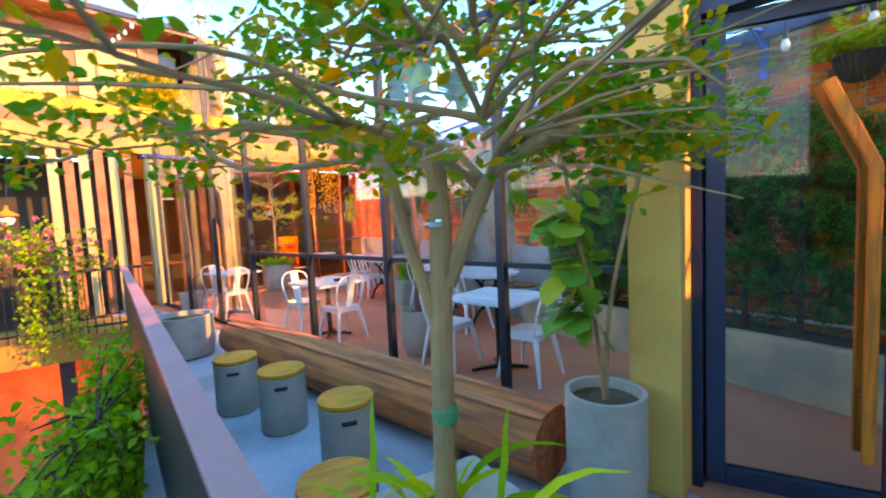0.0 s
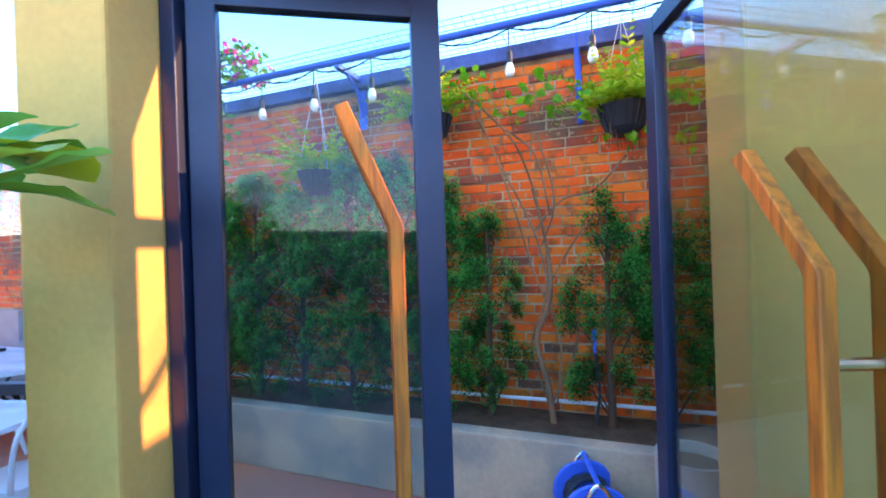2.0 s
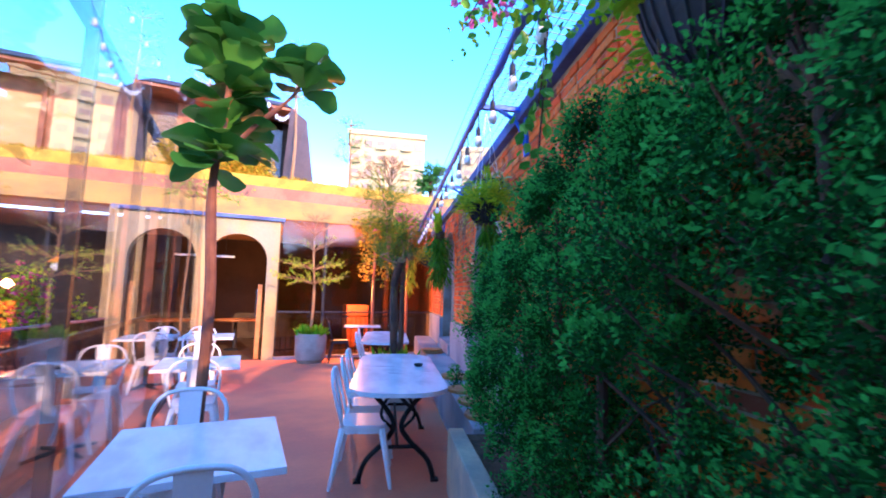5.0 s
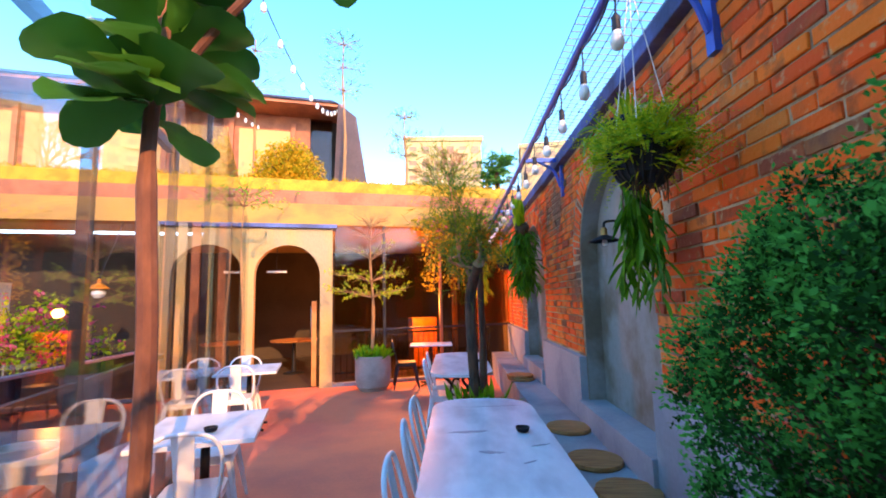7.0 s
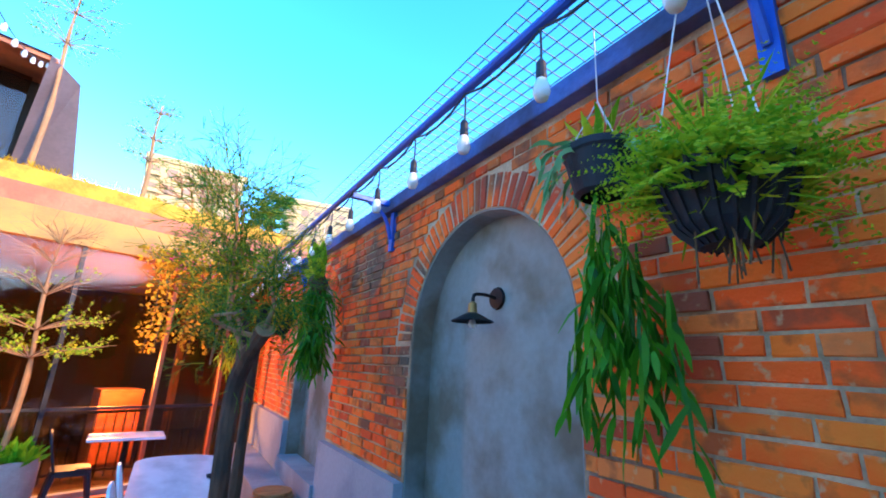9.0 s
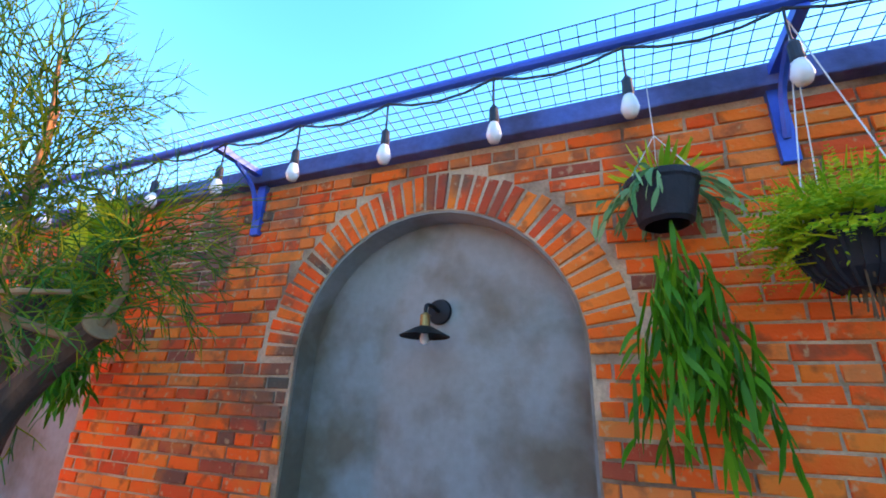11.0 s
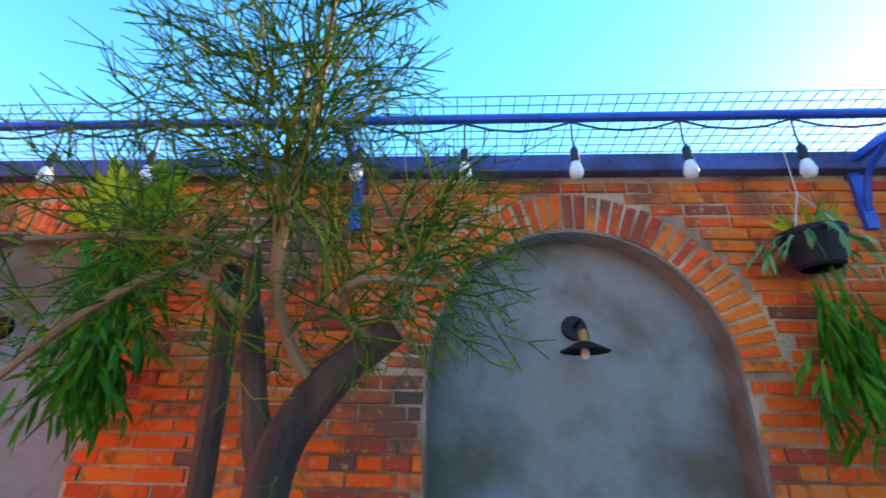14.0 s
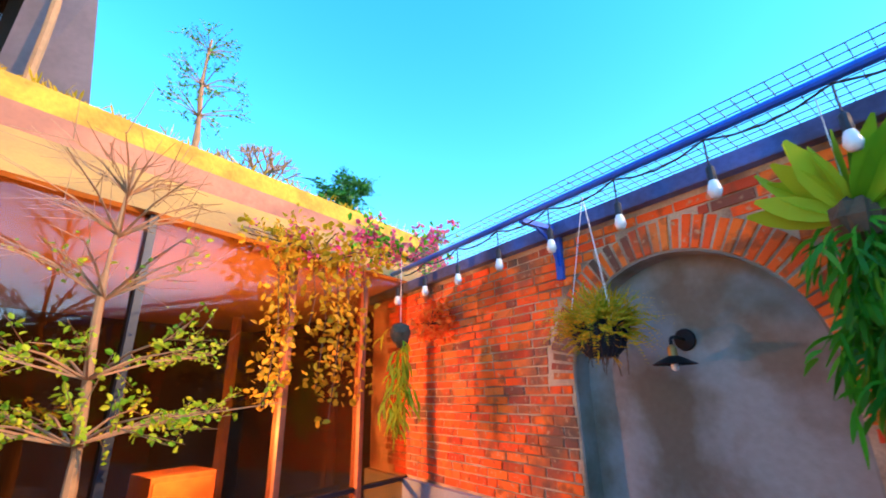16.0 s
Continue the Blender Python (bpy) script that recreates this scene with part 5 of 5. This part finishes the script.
def tiered_tree(m, h, label, tiers, bare=0.0, mat=None, r=0.03, spread=0.9):
    """A slender tree with flat tiers of fine twigs and tiny leaves."""
    t = thing("tiered_tree", m, label, "tree", "slender tiered trees")
    part("trunk", tube(curve([(0, 0, 0), (0.03, 0.02, h * 0.35), (-0.02, 0, h * 0.7), (0, 0, h)]), [r] * 7 + [r * 0.7] * 6 + [r * 0.35] * 6, 8), PALE_BARK, t)
    bm, spots = bmesh.new(), []
    for z, rad, leafy in tiers:
        for k in range(11):
            a = 2 * math.pi * k / 11 + random.uniform(-0.2, 0.2)
            q = rad * random.uniform(0.6, 1.0)
            e = Vector((q * math.cos(a), q * math.sin(a), z + 0.08 * q + (bare if leafy < 0.5 else 0.0) * q))
            b = Vector((0, 0, z - 0.1))
            add_tube(bm, [b, b.lerp(e, 0.5) + Z * 0.03, e], [0.008, 0.006, 0.003], 4)
            for i in range(5):
                p = b.lerp(e, random.uniform(0.35, 1.0))
                w = (e - b).normalized() + ball_way() * 0.8
                tip = p + w.normalized() * random.uniform(0.1, 0.25) * (1 + bare)
                add_tube(bm, [p, tip], [0.003, 0.0015], 3)
                for j in range(int(leafy * 6)):
                    spots.append((p.lerp(tip, random.random()) + ball_way() * 0.02, ball_way() + Z * 0.2, random.uniform(0.02, 0.045)))
    tagged(part("branchwork", bm, PALE_BARK, t), kind="stuff")
    if spots:
        leaf_mesh("foliage", spots, mat or YELLOW_GREEN, t, width=0.6)


random.seed(41)
tiered_tree(pose(0.92, 10.3, 0.53), 2.6, "slender tiered tree in a concrete planter", ((1.2, 0.95, 2.4), (1.5, 0.85, 1.8), (1.9, 0.55, 0.2), (2.25, 0.5, 0.0), (2.5, 0.35, 0.0)), 0.25)
spots = [(Vector((random.uniform(-0.25, 0.25), random.uniform(-0.25, 0.25), 0)), ball_way() + Z * 1.1, random.uniform(0.15, 0.3)) for _ in range(160)]
u = thing("underplanting", pose(0.94, 10.3, 0.55), "bright green leafy plants filling the round planter", "plant")
leaf_mesh("foliage", spots, GREEN, u, width=0.25)
tiered_tree(at(0.35, 8.3, 0.0), 3.3, "slender tree with a leafy crown before the far facade", ((3.2, 0.75, 1.2), (3.35, 0.5, 0.8)), 0.1, GREEN, 0.022)
tagged(link("foot_pot", lathe([(0.2, 0.0), (0.24, 0.35), (0.22, 0.35), (0.2, 0.3), (0.0, 0.3)], 24, caps=False), STOOL, m=at(0.35, 8.3, 0.0)), "grey pot at the foot of the slender tree", "planter")
for x, y, z, h, tiers in ((-0.1, 12.28, 4.15, 3.9, ((2.6, 0.6, 1.0), (3.2, 0.65, 1.2), (3.8, 0.45, 1.0))), (1.3, 13.0, 4.15, 2.25, ((1.15, 0.5, 1.0), (1.6, 0.45, 1.2), (2.15, 0.3, 1.0))),
                          (-2.3, 12.3, 3.7, 4.4, ((3.2, 0.9, 1.2), (4.2, 0.9, 1.0)))):
    tiered_tree(pose(x, y, z), h, "slender tall tree with fine tufts of leaves against the sky", tiers, 0.15, DEEP_GREEN, 0.04)


def bare_tree(m, label):
    t = thing("bare_tree", m, label, "tree")
    bm = bmesh.new()

    def grow(p, d, length, r, depth):
        q = p + d * length
        add_tube(bm, [p, q], [r, r * 0.7], 5)
        if depth:
            for _ in range(3):
                grow(q, (d + ball_way() * 0.75 + Z * 0.1).normalized(), length * 0.72, r * 0.65, depth - 1)
    grow(Vector((0, 0, 0)), Vector((0.0, 0, 1)), 8.3, 0.1, 0)
    for k in range(4):
        grow(Vector((0, 0, 8.1)), (ball_way() * 0.7 + Z).normalized(), 0.5, 0.045, 4)
    tagged(part("branchwork", bm, PALE_BARK, t), kind="stuff")


bare_tree(pose(2.45, 15.1, -3.4), "bare branched tree behind the far roof")


def palm(m):
    t = thing("palm_tree", m, "dark green broad leafed tree rising behind the far roof", "tree")
    part("trunk", tube([(0, 0, 0), (0.08, 0, 4.5), (0, 0, 8.6)], [0.14, 0.11, 0.07], 8), BARK, t)
    spots = []
    for k in range(130):
        w = ball_way()
        w.z = abs(w.z) * 0.8
        spots += frond(Vector((random.uniform(-0.35, 0.35), random.uniform(-0.35, 0.35), 8.1 + random.uniform(0, 0.75))), w, random.uniform(0.3, 0.6), 1.2, 11, 0.11)
    leaf_mesh("crown", spots, FIG_GREEN, t, width=0.4)


palm(pose(3.75, 14.3, -3.4))


def fig():
    t = thing("fiddle_leaf_fig", pose(1.3, 3.87, 0.46), "tall fiddle leaf fig with a reddish stem and large dark leaves", "tree")
    stem = curve([(0, 0, 0), (0.02, 0.0, 0.9), (-0.03, 0.02, 1.7), (0.03, 0.0, 2.3), (0.05, 0.0, 2.85)])
    part("stem", tube(stem, [0.036] * 12 + [0.028] * 7 + [0.02] * 6, 9), FIG_BARK, t)
    branch = curve([(0.0, 0.01, 1.9), (0.25, -0.05, 2.15), (0.5, -0.1, 2.36), (0.58, -0.1, 2.55)])
    part("branch", tube(branch, [0.018] * 10 + [0.012] * 9, 8), FIG_BARK, t)
    spots = []
    for k in range(82):
        f = random.uniform(0.0, 1.0)
        p = Vector((0.05 * f, 0.0, 1.85 + 1.0 * f))
        w = ball_way()
        w.z = 0.4 * w.z + 0.15 + 0.45 * f
        spots.append((p + w * 0.04, w, random.uniform(0.25, 0.37)))
    for k in range(26):
        w = ball_way()
        w.z = abs(w.z) * 0.8 + 0.1
        spots.append((Vector((0.57, -0.1, 2.38 + 0.17 * random.random())), w, random.uniform(0.23, 0.34)))
    broad_leaf_mesh("foliage", spots, FIG_GREEN, t)


FIG_BARK = material("fig_bark", (0.26, 0.1, 0.05), 0.85, 0, 0.25, 8, 50, 0.4, (0.14, 0.05, 0.03), stretch=(1, 1, 0.4))
random.seed(51)
fig()


def pot_plant():
    t = thing("broad_leaf_plant", at(-0.36, 0.25, 0.55), "young broad leafed plant with two thin stems in a tall planter", "plant")
    spots = []
    for pts in ([(0, 0, 0), (-0.03, 0.05, 0.55), (-0.05, 0.14, 1.05), (-0.06, 0.2, 1.45)], [(0.01, 0, 0), (-0.02, -0.04, 0.5), (-0.05, -0.16, 1.0), (-0.08, -0.26, 1.32)]):
        cv = curve(pts, 5)
        part("stem", tube(cv, 0.011, 6), PALE_BARK, t)
        for k in range(15):
            w = ball_way()
            w.z = 0.35 * abs(w.z) + 0.1
            spots.append((cv[-1] - Z * random.uniform(0, 0.16), w, random.uniform(0.2, 0.31)))
    for z, y, n_ in ((0.95, 0.12, 16), (0.72, 0.08, 18), (0.5, 0.06, 14)):
        for k in range(n_):
            w = ball_way()
            w.z = 0.25 * w.z
            w.y = abs(w.y) - 0.2
            spots.append((Vector((-0.04, y, z + random.uniform(-0.06, 0.06))), w, random.uniform(0.18, 0.28)))
    broad_leaf_mesh("foliage", spots, PLANT_GREEN, t, width=0.62)


pot_plant()


def umbrella_tree():
    """The terrace tree: a slim trunk, long level limbs and a flat crown."""
    t = thing("umbrella_tree", pose(-0.5, 0.27, 0.0), "slim terrace tree with long level limbs and a flat leafy crown", "tree")
    part("trunk", tube(curve([(-0.01, 0, 0.9), (0.0, 0.0, 1.3), (0.01, 0.0, 1.55), (0.0, 0.0, 1.68)]), [0.022] * 13 + [0.02] * 6, 12), PALE_BARK, t)
    bm = bmesh.new()
    add_tube(bm, curve([(0.015, -0.01, 1.42), (0.05, -0.03, 1.52), (0.1, -0.04, 1.62), (0.16, -0.03, 1.68)]), [0.016] * 12 + [0.012] * 7, 8)
    add_tube(bm, curve([(0.0, 0.0, 1.3), (-0.02, 0.012, 1.4), (-0.05, 0.03, 1.52), (-0.075, 0.045, 1.64), (-0.14, 0.1, 1.7), (-0.3, 0.16, 1.73)]), [0.013] * 18 + [0.01] * 13, 8)
    add_tube(bm, curve([(0.1, -0.04, 1.62), (0.2, -0.1, 1.69), (0.36, -0.12, 1.7), (0.55, -0.1, 1.74), (0.8, -0.02, 1.76)]), [0.013] * 9 + [0.009] * 16, 8)
    ends = []
    random.seed(61)
    for k in range(22):
        a = 2 * math.pi * k / 22 + random.uniform(-0.15, 0.15)
        q = random.uniform(0.8, 1.5)
        if math.sin(a) < -0.3:
            q *= 0.35
        elif math.cos(a) > 0.4:
            q *= 0.66
        z0 = 1.69 + 0.13 * (k % 4) + random.uniform(-0.03, 0.03)
        e = Vector((q * math.cos(a), q * math.sin(a), z0 + 0.06 * q))
        cv = curve([(0.1, -0.02, z0 - 0.1)] + [Vector((0.1, -0.02, z0 - 0.06)).lerp(e, f) + ball_way() * 0.05 * q + Z * 0.03 for f in (0.2, 0.4, 0.6, 0.8)] + [e], 4)
        add_tube(bm, cv, [0.0085 - 0.0055 * i / len(cv) for i in range(len(cv))], 6)
        ends.append((cv, q))
        for i in range(7):
            p = random.choice(cv[3:])
            d = Vector((math.cos(a), math.sin(a), 0)) + ball_way() * 0.9
            d.z *= 0.25
            tip = p + d.normalized() * random.uniform(0.15, 0.45)
            add_tube(bm, [p, p.lerp(tip, 0.5) + ball_way() * 0.04, tip], [0.004, 0.003, 0.0015], 4)
            ends.append(([p, p.lerp(tip, 0.5), tip], q))
    tagged(part("branchwork", bm, PALE_BARK, t), kind="stuff")
    spots = []
    for cv, q in ends:
        for i in range(50):
            p = random.choice(cv[1:])
            p = p.lerp(random.choice(cv[1:]), random.random()) + ball_way() * 0.05
            if p.y > -0.14 - 0.3 * max(0, p.x):
                w = ball_way()
                spots.append((p, Vector((w.x, w.y, w.z * 0.5)), random.uniform(0.018, 0.042)))
    leaf_mesh("foliage", spots, TERRACE_LEAF, t, width=0.55)
    part("tie", lathe([(0.022, 1.15), (0.026, 1.16), (0.026, 1.18), (0.022, 1.19)], 12, caps=False), leaf_material("green_cord", (0.0, 0.3, 0.12), (0.0, 0.35, 0.15)), t, "green binding cord")
    part("tie", lathe([(0.022, 1.53), (0.0245, 1.534), (0.0245, 1.54), (0.022, 1.544)], 12, caps=False), CHROME, t, "thin wire tie")


umbrella_tree()
tagged(link("tree_planter", box(-0.71, -0.29, 0.07, 0.49, -0.004, 0.92, 0.015), STOOL), "tall concrete planter under the terrace tree", "planter")
spider = thing("spider_plant", pose(-0.5, 0.27, 0.92), "variegated spider plant at the foot of the terrace tree", "plant")
spots = []
for k in range(46):
    w = ball_way()
    w.z = abs(w.z) + 0.5
    spots.append(strap(Vector((random.uniform(-0.12, 0.12), random.uniform(-0.12, 0.12), 0)), w, random.uniform(0.18, 0.32), 0.35, 5, 0.02))
strap_mesh("foliage", spots, YELLOW_GREEN, spider)


def flower_mass(name, m, size, n, leafmat, flowers, label, category="shrub", drape=0):
    b = thing(name, m, label, category)
    bm, spots, pinks = bmesh.new(), [], []
    for k in range(max(4, n // 60)):
        w = ball_way()
        e = Vector((w.x * size[0], w.y * size[1], abs(w.z) * size[2]))
        add_tube(bm, [(0, 0, 0), e * 0.5 + Z * 0.05, e], [0.01, 0.007, 0.004], 5)
        for i in range(60):
            p = e * random.uniform(0.3, 1.05) + ball_way() * 0.13
            spots.append((p, ball_way(), random.uniform(0.04, 0.08)))
            if random.random() < flowers:
                pinks += [(p + ball_way() * 0.03, ball_way(), random.uniform(0.04, 0.06)) for _ in range(5)]
    for k in range(drape):
        p = Vector((random.uniform(-1, 1) * size[0] * 0.6, random.uniform(-1, 1) * size[1] * 0.4, 0))
        length = random.uniform(0.6, 1.4)
        add_tube(bm, [p, p + Vector((0.05, 0, -length * 0.5)), p + Vector((0.0, 0, -length))], 0.005, 4)
        for i in range(int(length * 70)):
            q = p + Vector((random.uniform(-0.1, 0.1), random.uniform(-0.1, 0.1), -length * random.random()))
            spots.append((q, ball_way() - Z * 0.5, random.uniform(0.04, 0.08)))
    tagged(part("stem_growth", bm, BARK, b), kind="stuff")
    leaf_mesh("foliage", spots, leafmat, b, width=0.65)
    if pinks:
        leaf_mesh("blossom", pinks, PINK, b, "bright pink bracts", width=0.8)


random.seed(71)
flower_mass("bougainvillea", pose(2.3, 11.05, 2.95), (0.75, 0.35, 0.3), 700, GOLD_LEAF, 0.05, "golden leaved bougainvillea spilling over the far corner", drape=9)
flower_mass("bougainvillea", pose(3.35, 11.2, 3.15), (0.75, 0.5, 0.45), 420, GREEN, 0.4, "pink flowering bougainvillea over the wall corner")
flower_mass("bougainvillea", pose(3.1, 2.7, 3.15), (0.4, 0.6, 0.12), 150, DEEP_GREEN, 0.16, "bougainvillea spray with pink flowers along the awning pipe", drape=2)
flower_mass("bougainvillea", pose(-2.9, 7.6, 1.0), (1.1, 0.5, 0.75), 1500, YELLOW_GREEN, 0.12, "leafy flowering shrub spilling over the black balustrade", drape=14)
flower_mass("hanging_greenery", pose(-1.5, 3.2, 0.3), (0.3, 2.4, 0.35), 900, GREEN, 0.0, "feathery greenery hanging down outside the parapet", drape=70)
flower_mass("round_shrub", at(0.8, FAR + 1.45, 4.2), (0.72, 0.5, 0.95), 9000, YELLOW_FERN, 0.0, "clipped golden shrub on the roof edge")
flower_mass("dry_bougainvillea", pose(3.42, 10.95, 2.42), (0.2, 0.14, 0.2), 420, DRY_ORANGE, 0.0, "clump of sunlit orange leaves at the wall corner")
# dry grass on the roof edge
spots = [(HOUSE @ Vector((random.uniform(-5.5, 7.0), FAR + random.uniform(0.91, 1.4), 4.19)), ball_way() + Z * 1.2, random.uniform(0.05, 0.16)) for _ in range(2600)]
tagged(leaf_mesh("roof_grass", spots, GOLD_LEAF, width=0.14), "dry golden grass along the roof edge", "grass", kind="stuff")
# bulb strings over the court
for k, (a, b, sag) in enumerate((((-2.4, 13.2, 6.2), (0.4, 1.2, 5.4), 0.9), ((-0.3, 12.6, 6.4), (1.8, -0.2, 5.4), 1.6))):
    s = thing("string_lights", pose(0, 0, 0), "black cable with white bulbs hung across the courtyard", "string lights")
    a, b = Vector(a), Vector(b)
    pts = [a.lerp(b, i / 40) - Z * sag * 4 * (i / 40) * (1 - i / 40) for i in range(41)]
    part("cable", tube(pts, 0.006, 4), RUBBER, s)
    for i in range(1, 40, 2):
        bulb = part("bulb", lathe([(0.004, -0.1), (0.028, -0.08), (0.026, -0.03), (0.014, 0.0)], 10), BULB, s, smooth=True)
        bulb.location = pts[i] - Z * 0.01

# ---- bricks ----
COURSE, LONG, JOINT = 0.0695, 0.226, 0.0125


def in_niche(y, z, grow=0.0):
    for mid, half in NICHES:
        h = half + grow
        if abs(y - mid) < h and z > NICHE_FLOOR - 0.1:
            if z < SPRING or (y - mid) ** 2 + (z - SPRING) ** 2 < h * h:
                return True
    return False


def brick_corners(y0, y1, z0, z1, front):
    """A worn brick: eight corners, each nudged, the face a little chamfered."""
    j = lambda: random.uniform(-0.0035, 0.0035)
    c = 0.004
    back = [(WALL_X + 0.02, y, z) for y, z in ((y0, z0), (y1, z0), (y1, z1), (y0, z1))]
    mid = [(front + c, y + j(), z + j()) for y, z in ((y0, z0), (y1, z0), (y1, z1), (y0, z1))]
    face = [(front + j() * 0.6, y + j(), z + j()) for y, z in ((y0 + c, z0 + c), (y1 - c, z0 + c), (y1 - c, z1 - c), (y0 + c, z1 - c))]
    return back + mid + face


BRICK_FACES = [(0, 4, 5, 1), (1, 5, 6, 2), (2, 6, 7, 3), (3, 7, 4, 0), (4, 8, 9, 5), (5, 9, 10, 6), (6, 10, 11, 7), (7, 11, 8, 4), (8, 11, 10, 9)]
random.seed(81)
RING = 0.212
verts, faces, near = [], [], []


def put_brick(corners, single):
    if single:
        near.append(corners)
    else:
        k = len(verts)
        verts.extend(corners)
        faces.extend(tuple(k + i for i in f) for f in BRICK_FACES)


row = 0
z = 0.42
while z + COURSE <= TOP + 0.01:
    y = WALL_Y0 + (row % 2) * 0.118 + random.uniform(-0.02, 0.02)
    while y < 12.0:
        n = LONG if (row % 5 or random.random() < 0.4) else 0.108
        n *= random.uniform(0.94, 1.06)
        y0, y1 = y, y + n
        y = y1 + JOINT
        zc, yc = z + COURSE / 2, (y0 + y1) / 2
        if zc < PLINTH and y1 > 3.95:
            continue
        parts = [(y0, y1)]
        if any(in_niche(q, zc, RING + 0.006) for q in (y0, yc, y1)):     # cut bricks at the arches
            free = [q for q in [y0 + (y1 - y0) * i / 8 for i in range(9)] if not in_niche(q, zc, (RING if zc > SPRING else 0.0) + 0.006)]
            parts = [(min(free), max(free))] if len(free) > 2 else []
        for a, b in parts:
            if b - a > 0.03:
                front = WALL_X + random.uniform(-0.011, 0.001)
                put_brick(brick_corners(a, b, z, z + COURSE - JOINT, front), 6.45 < yc < 7.85 and 1.3 < z < 2.6 or 4.1 < yc < 5.0 and 1.02 < z < 2.7)
    z += COURSE
    row += 1
# voussoirs
for mid, half in NICHES:
    n = 41
    for k in range(n):
        a0, a1 = math.pi * (k + 0.12) / n, math.pi * (k + 0.88) / n
        r0, r1 = half + random.uniform(0.0, 0.006), half + RING - random.uniform(0.004, 0.03)
        front = WALL_X + random.uniform(-0.008, 0.004)
        ring = [(mid - r * math.cos(a), SPRING + r * math.sin(a)) for r, a in ((r0, a0), (r0, a1), (r1, a1), (r1, a0))]
        inner = [(mid - r * math.cos(a), SPRING + r * math.sin(a)) for r, a in ((r0 + 0.004, a0 + 0.006), (r0 + 0.004, a1 - 0.006), (r1 - 0.004, a1 - 0.006), (r1 - 0.004, a0 + 0.006))]
        put_brick([(WALL_X + 0.02, *q) for q in ring[::-1]] + [(front + 0.004, *q) for q in ring[::-1]] + [(front, *q) for q in inner[::-1]], False)
mesh = bpy.data.meshes.new("brickwork")
mesh.from_pydata(verts, [], faces)
mesh.materials.append(BRICK_RUN)
run = new("brickwork", mesh)
run.parent = wall_brick
tagged(run, "weathered orange red brickwork with pale mortar", kind="stuff")
for corners in near[:300]:
    mesh = bpy.data.meshes.new("brick")
    mesh.from_pydata(corners, [], BRICK_FACES)
    mesh.materials.append(BRICK)
    new("brick", mesh).parent = wall_brick
rest_v, rest_f = [], []
for corners in near[300:]:
    k = len(rest_v)
    rest_v.extend(corners)
    rest_f.extend(tuple(k + i for i in f) for f in BRICK_FACES)
if rest_v:
    mesh = bpy.data.meshes.new("brickwork")
    mesh.from_pydata(rest_v, [], rest_f)
    mesh.materials.append(BRICK_RUN)
    more = new("brickwork", mesh)
    more.parent = wall_brick
    tagged(more, "weathered orange red brickwork between the niches", kind="stuff")
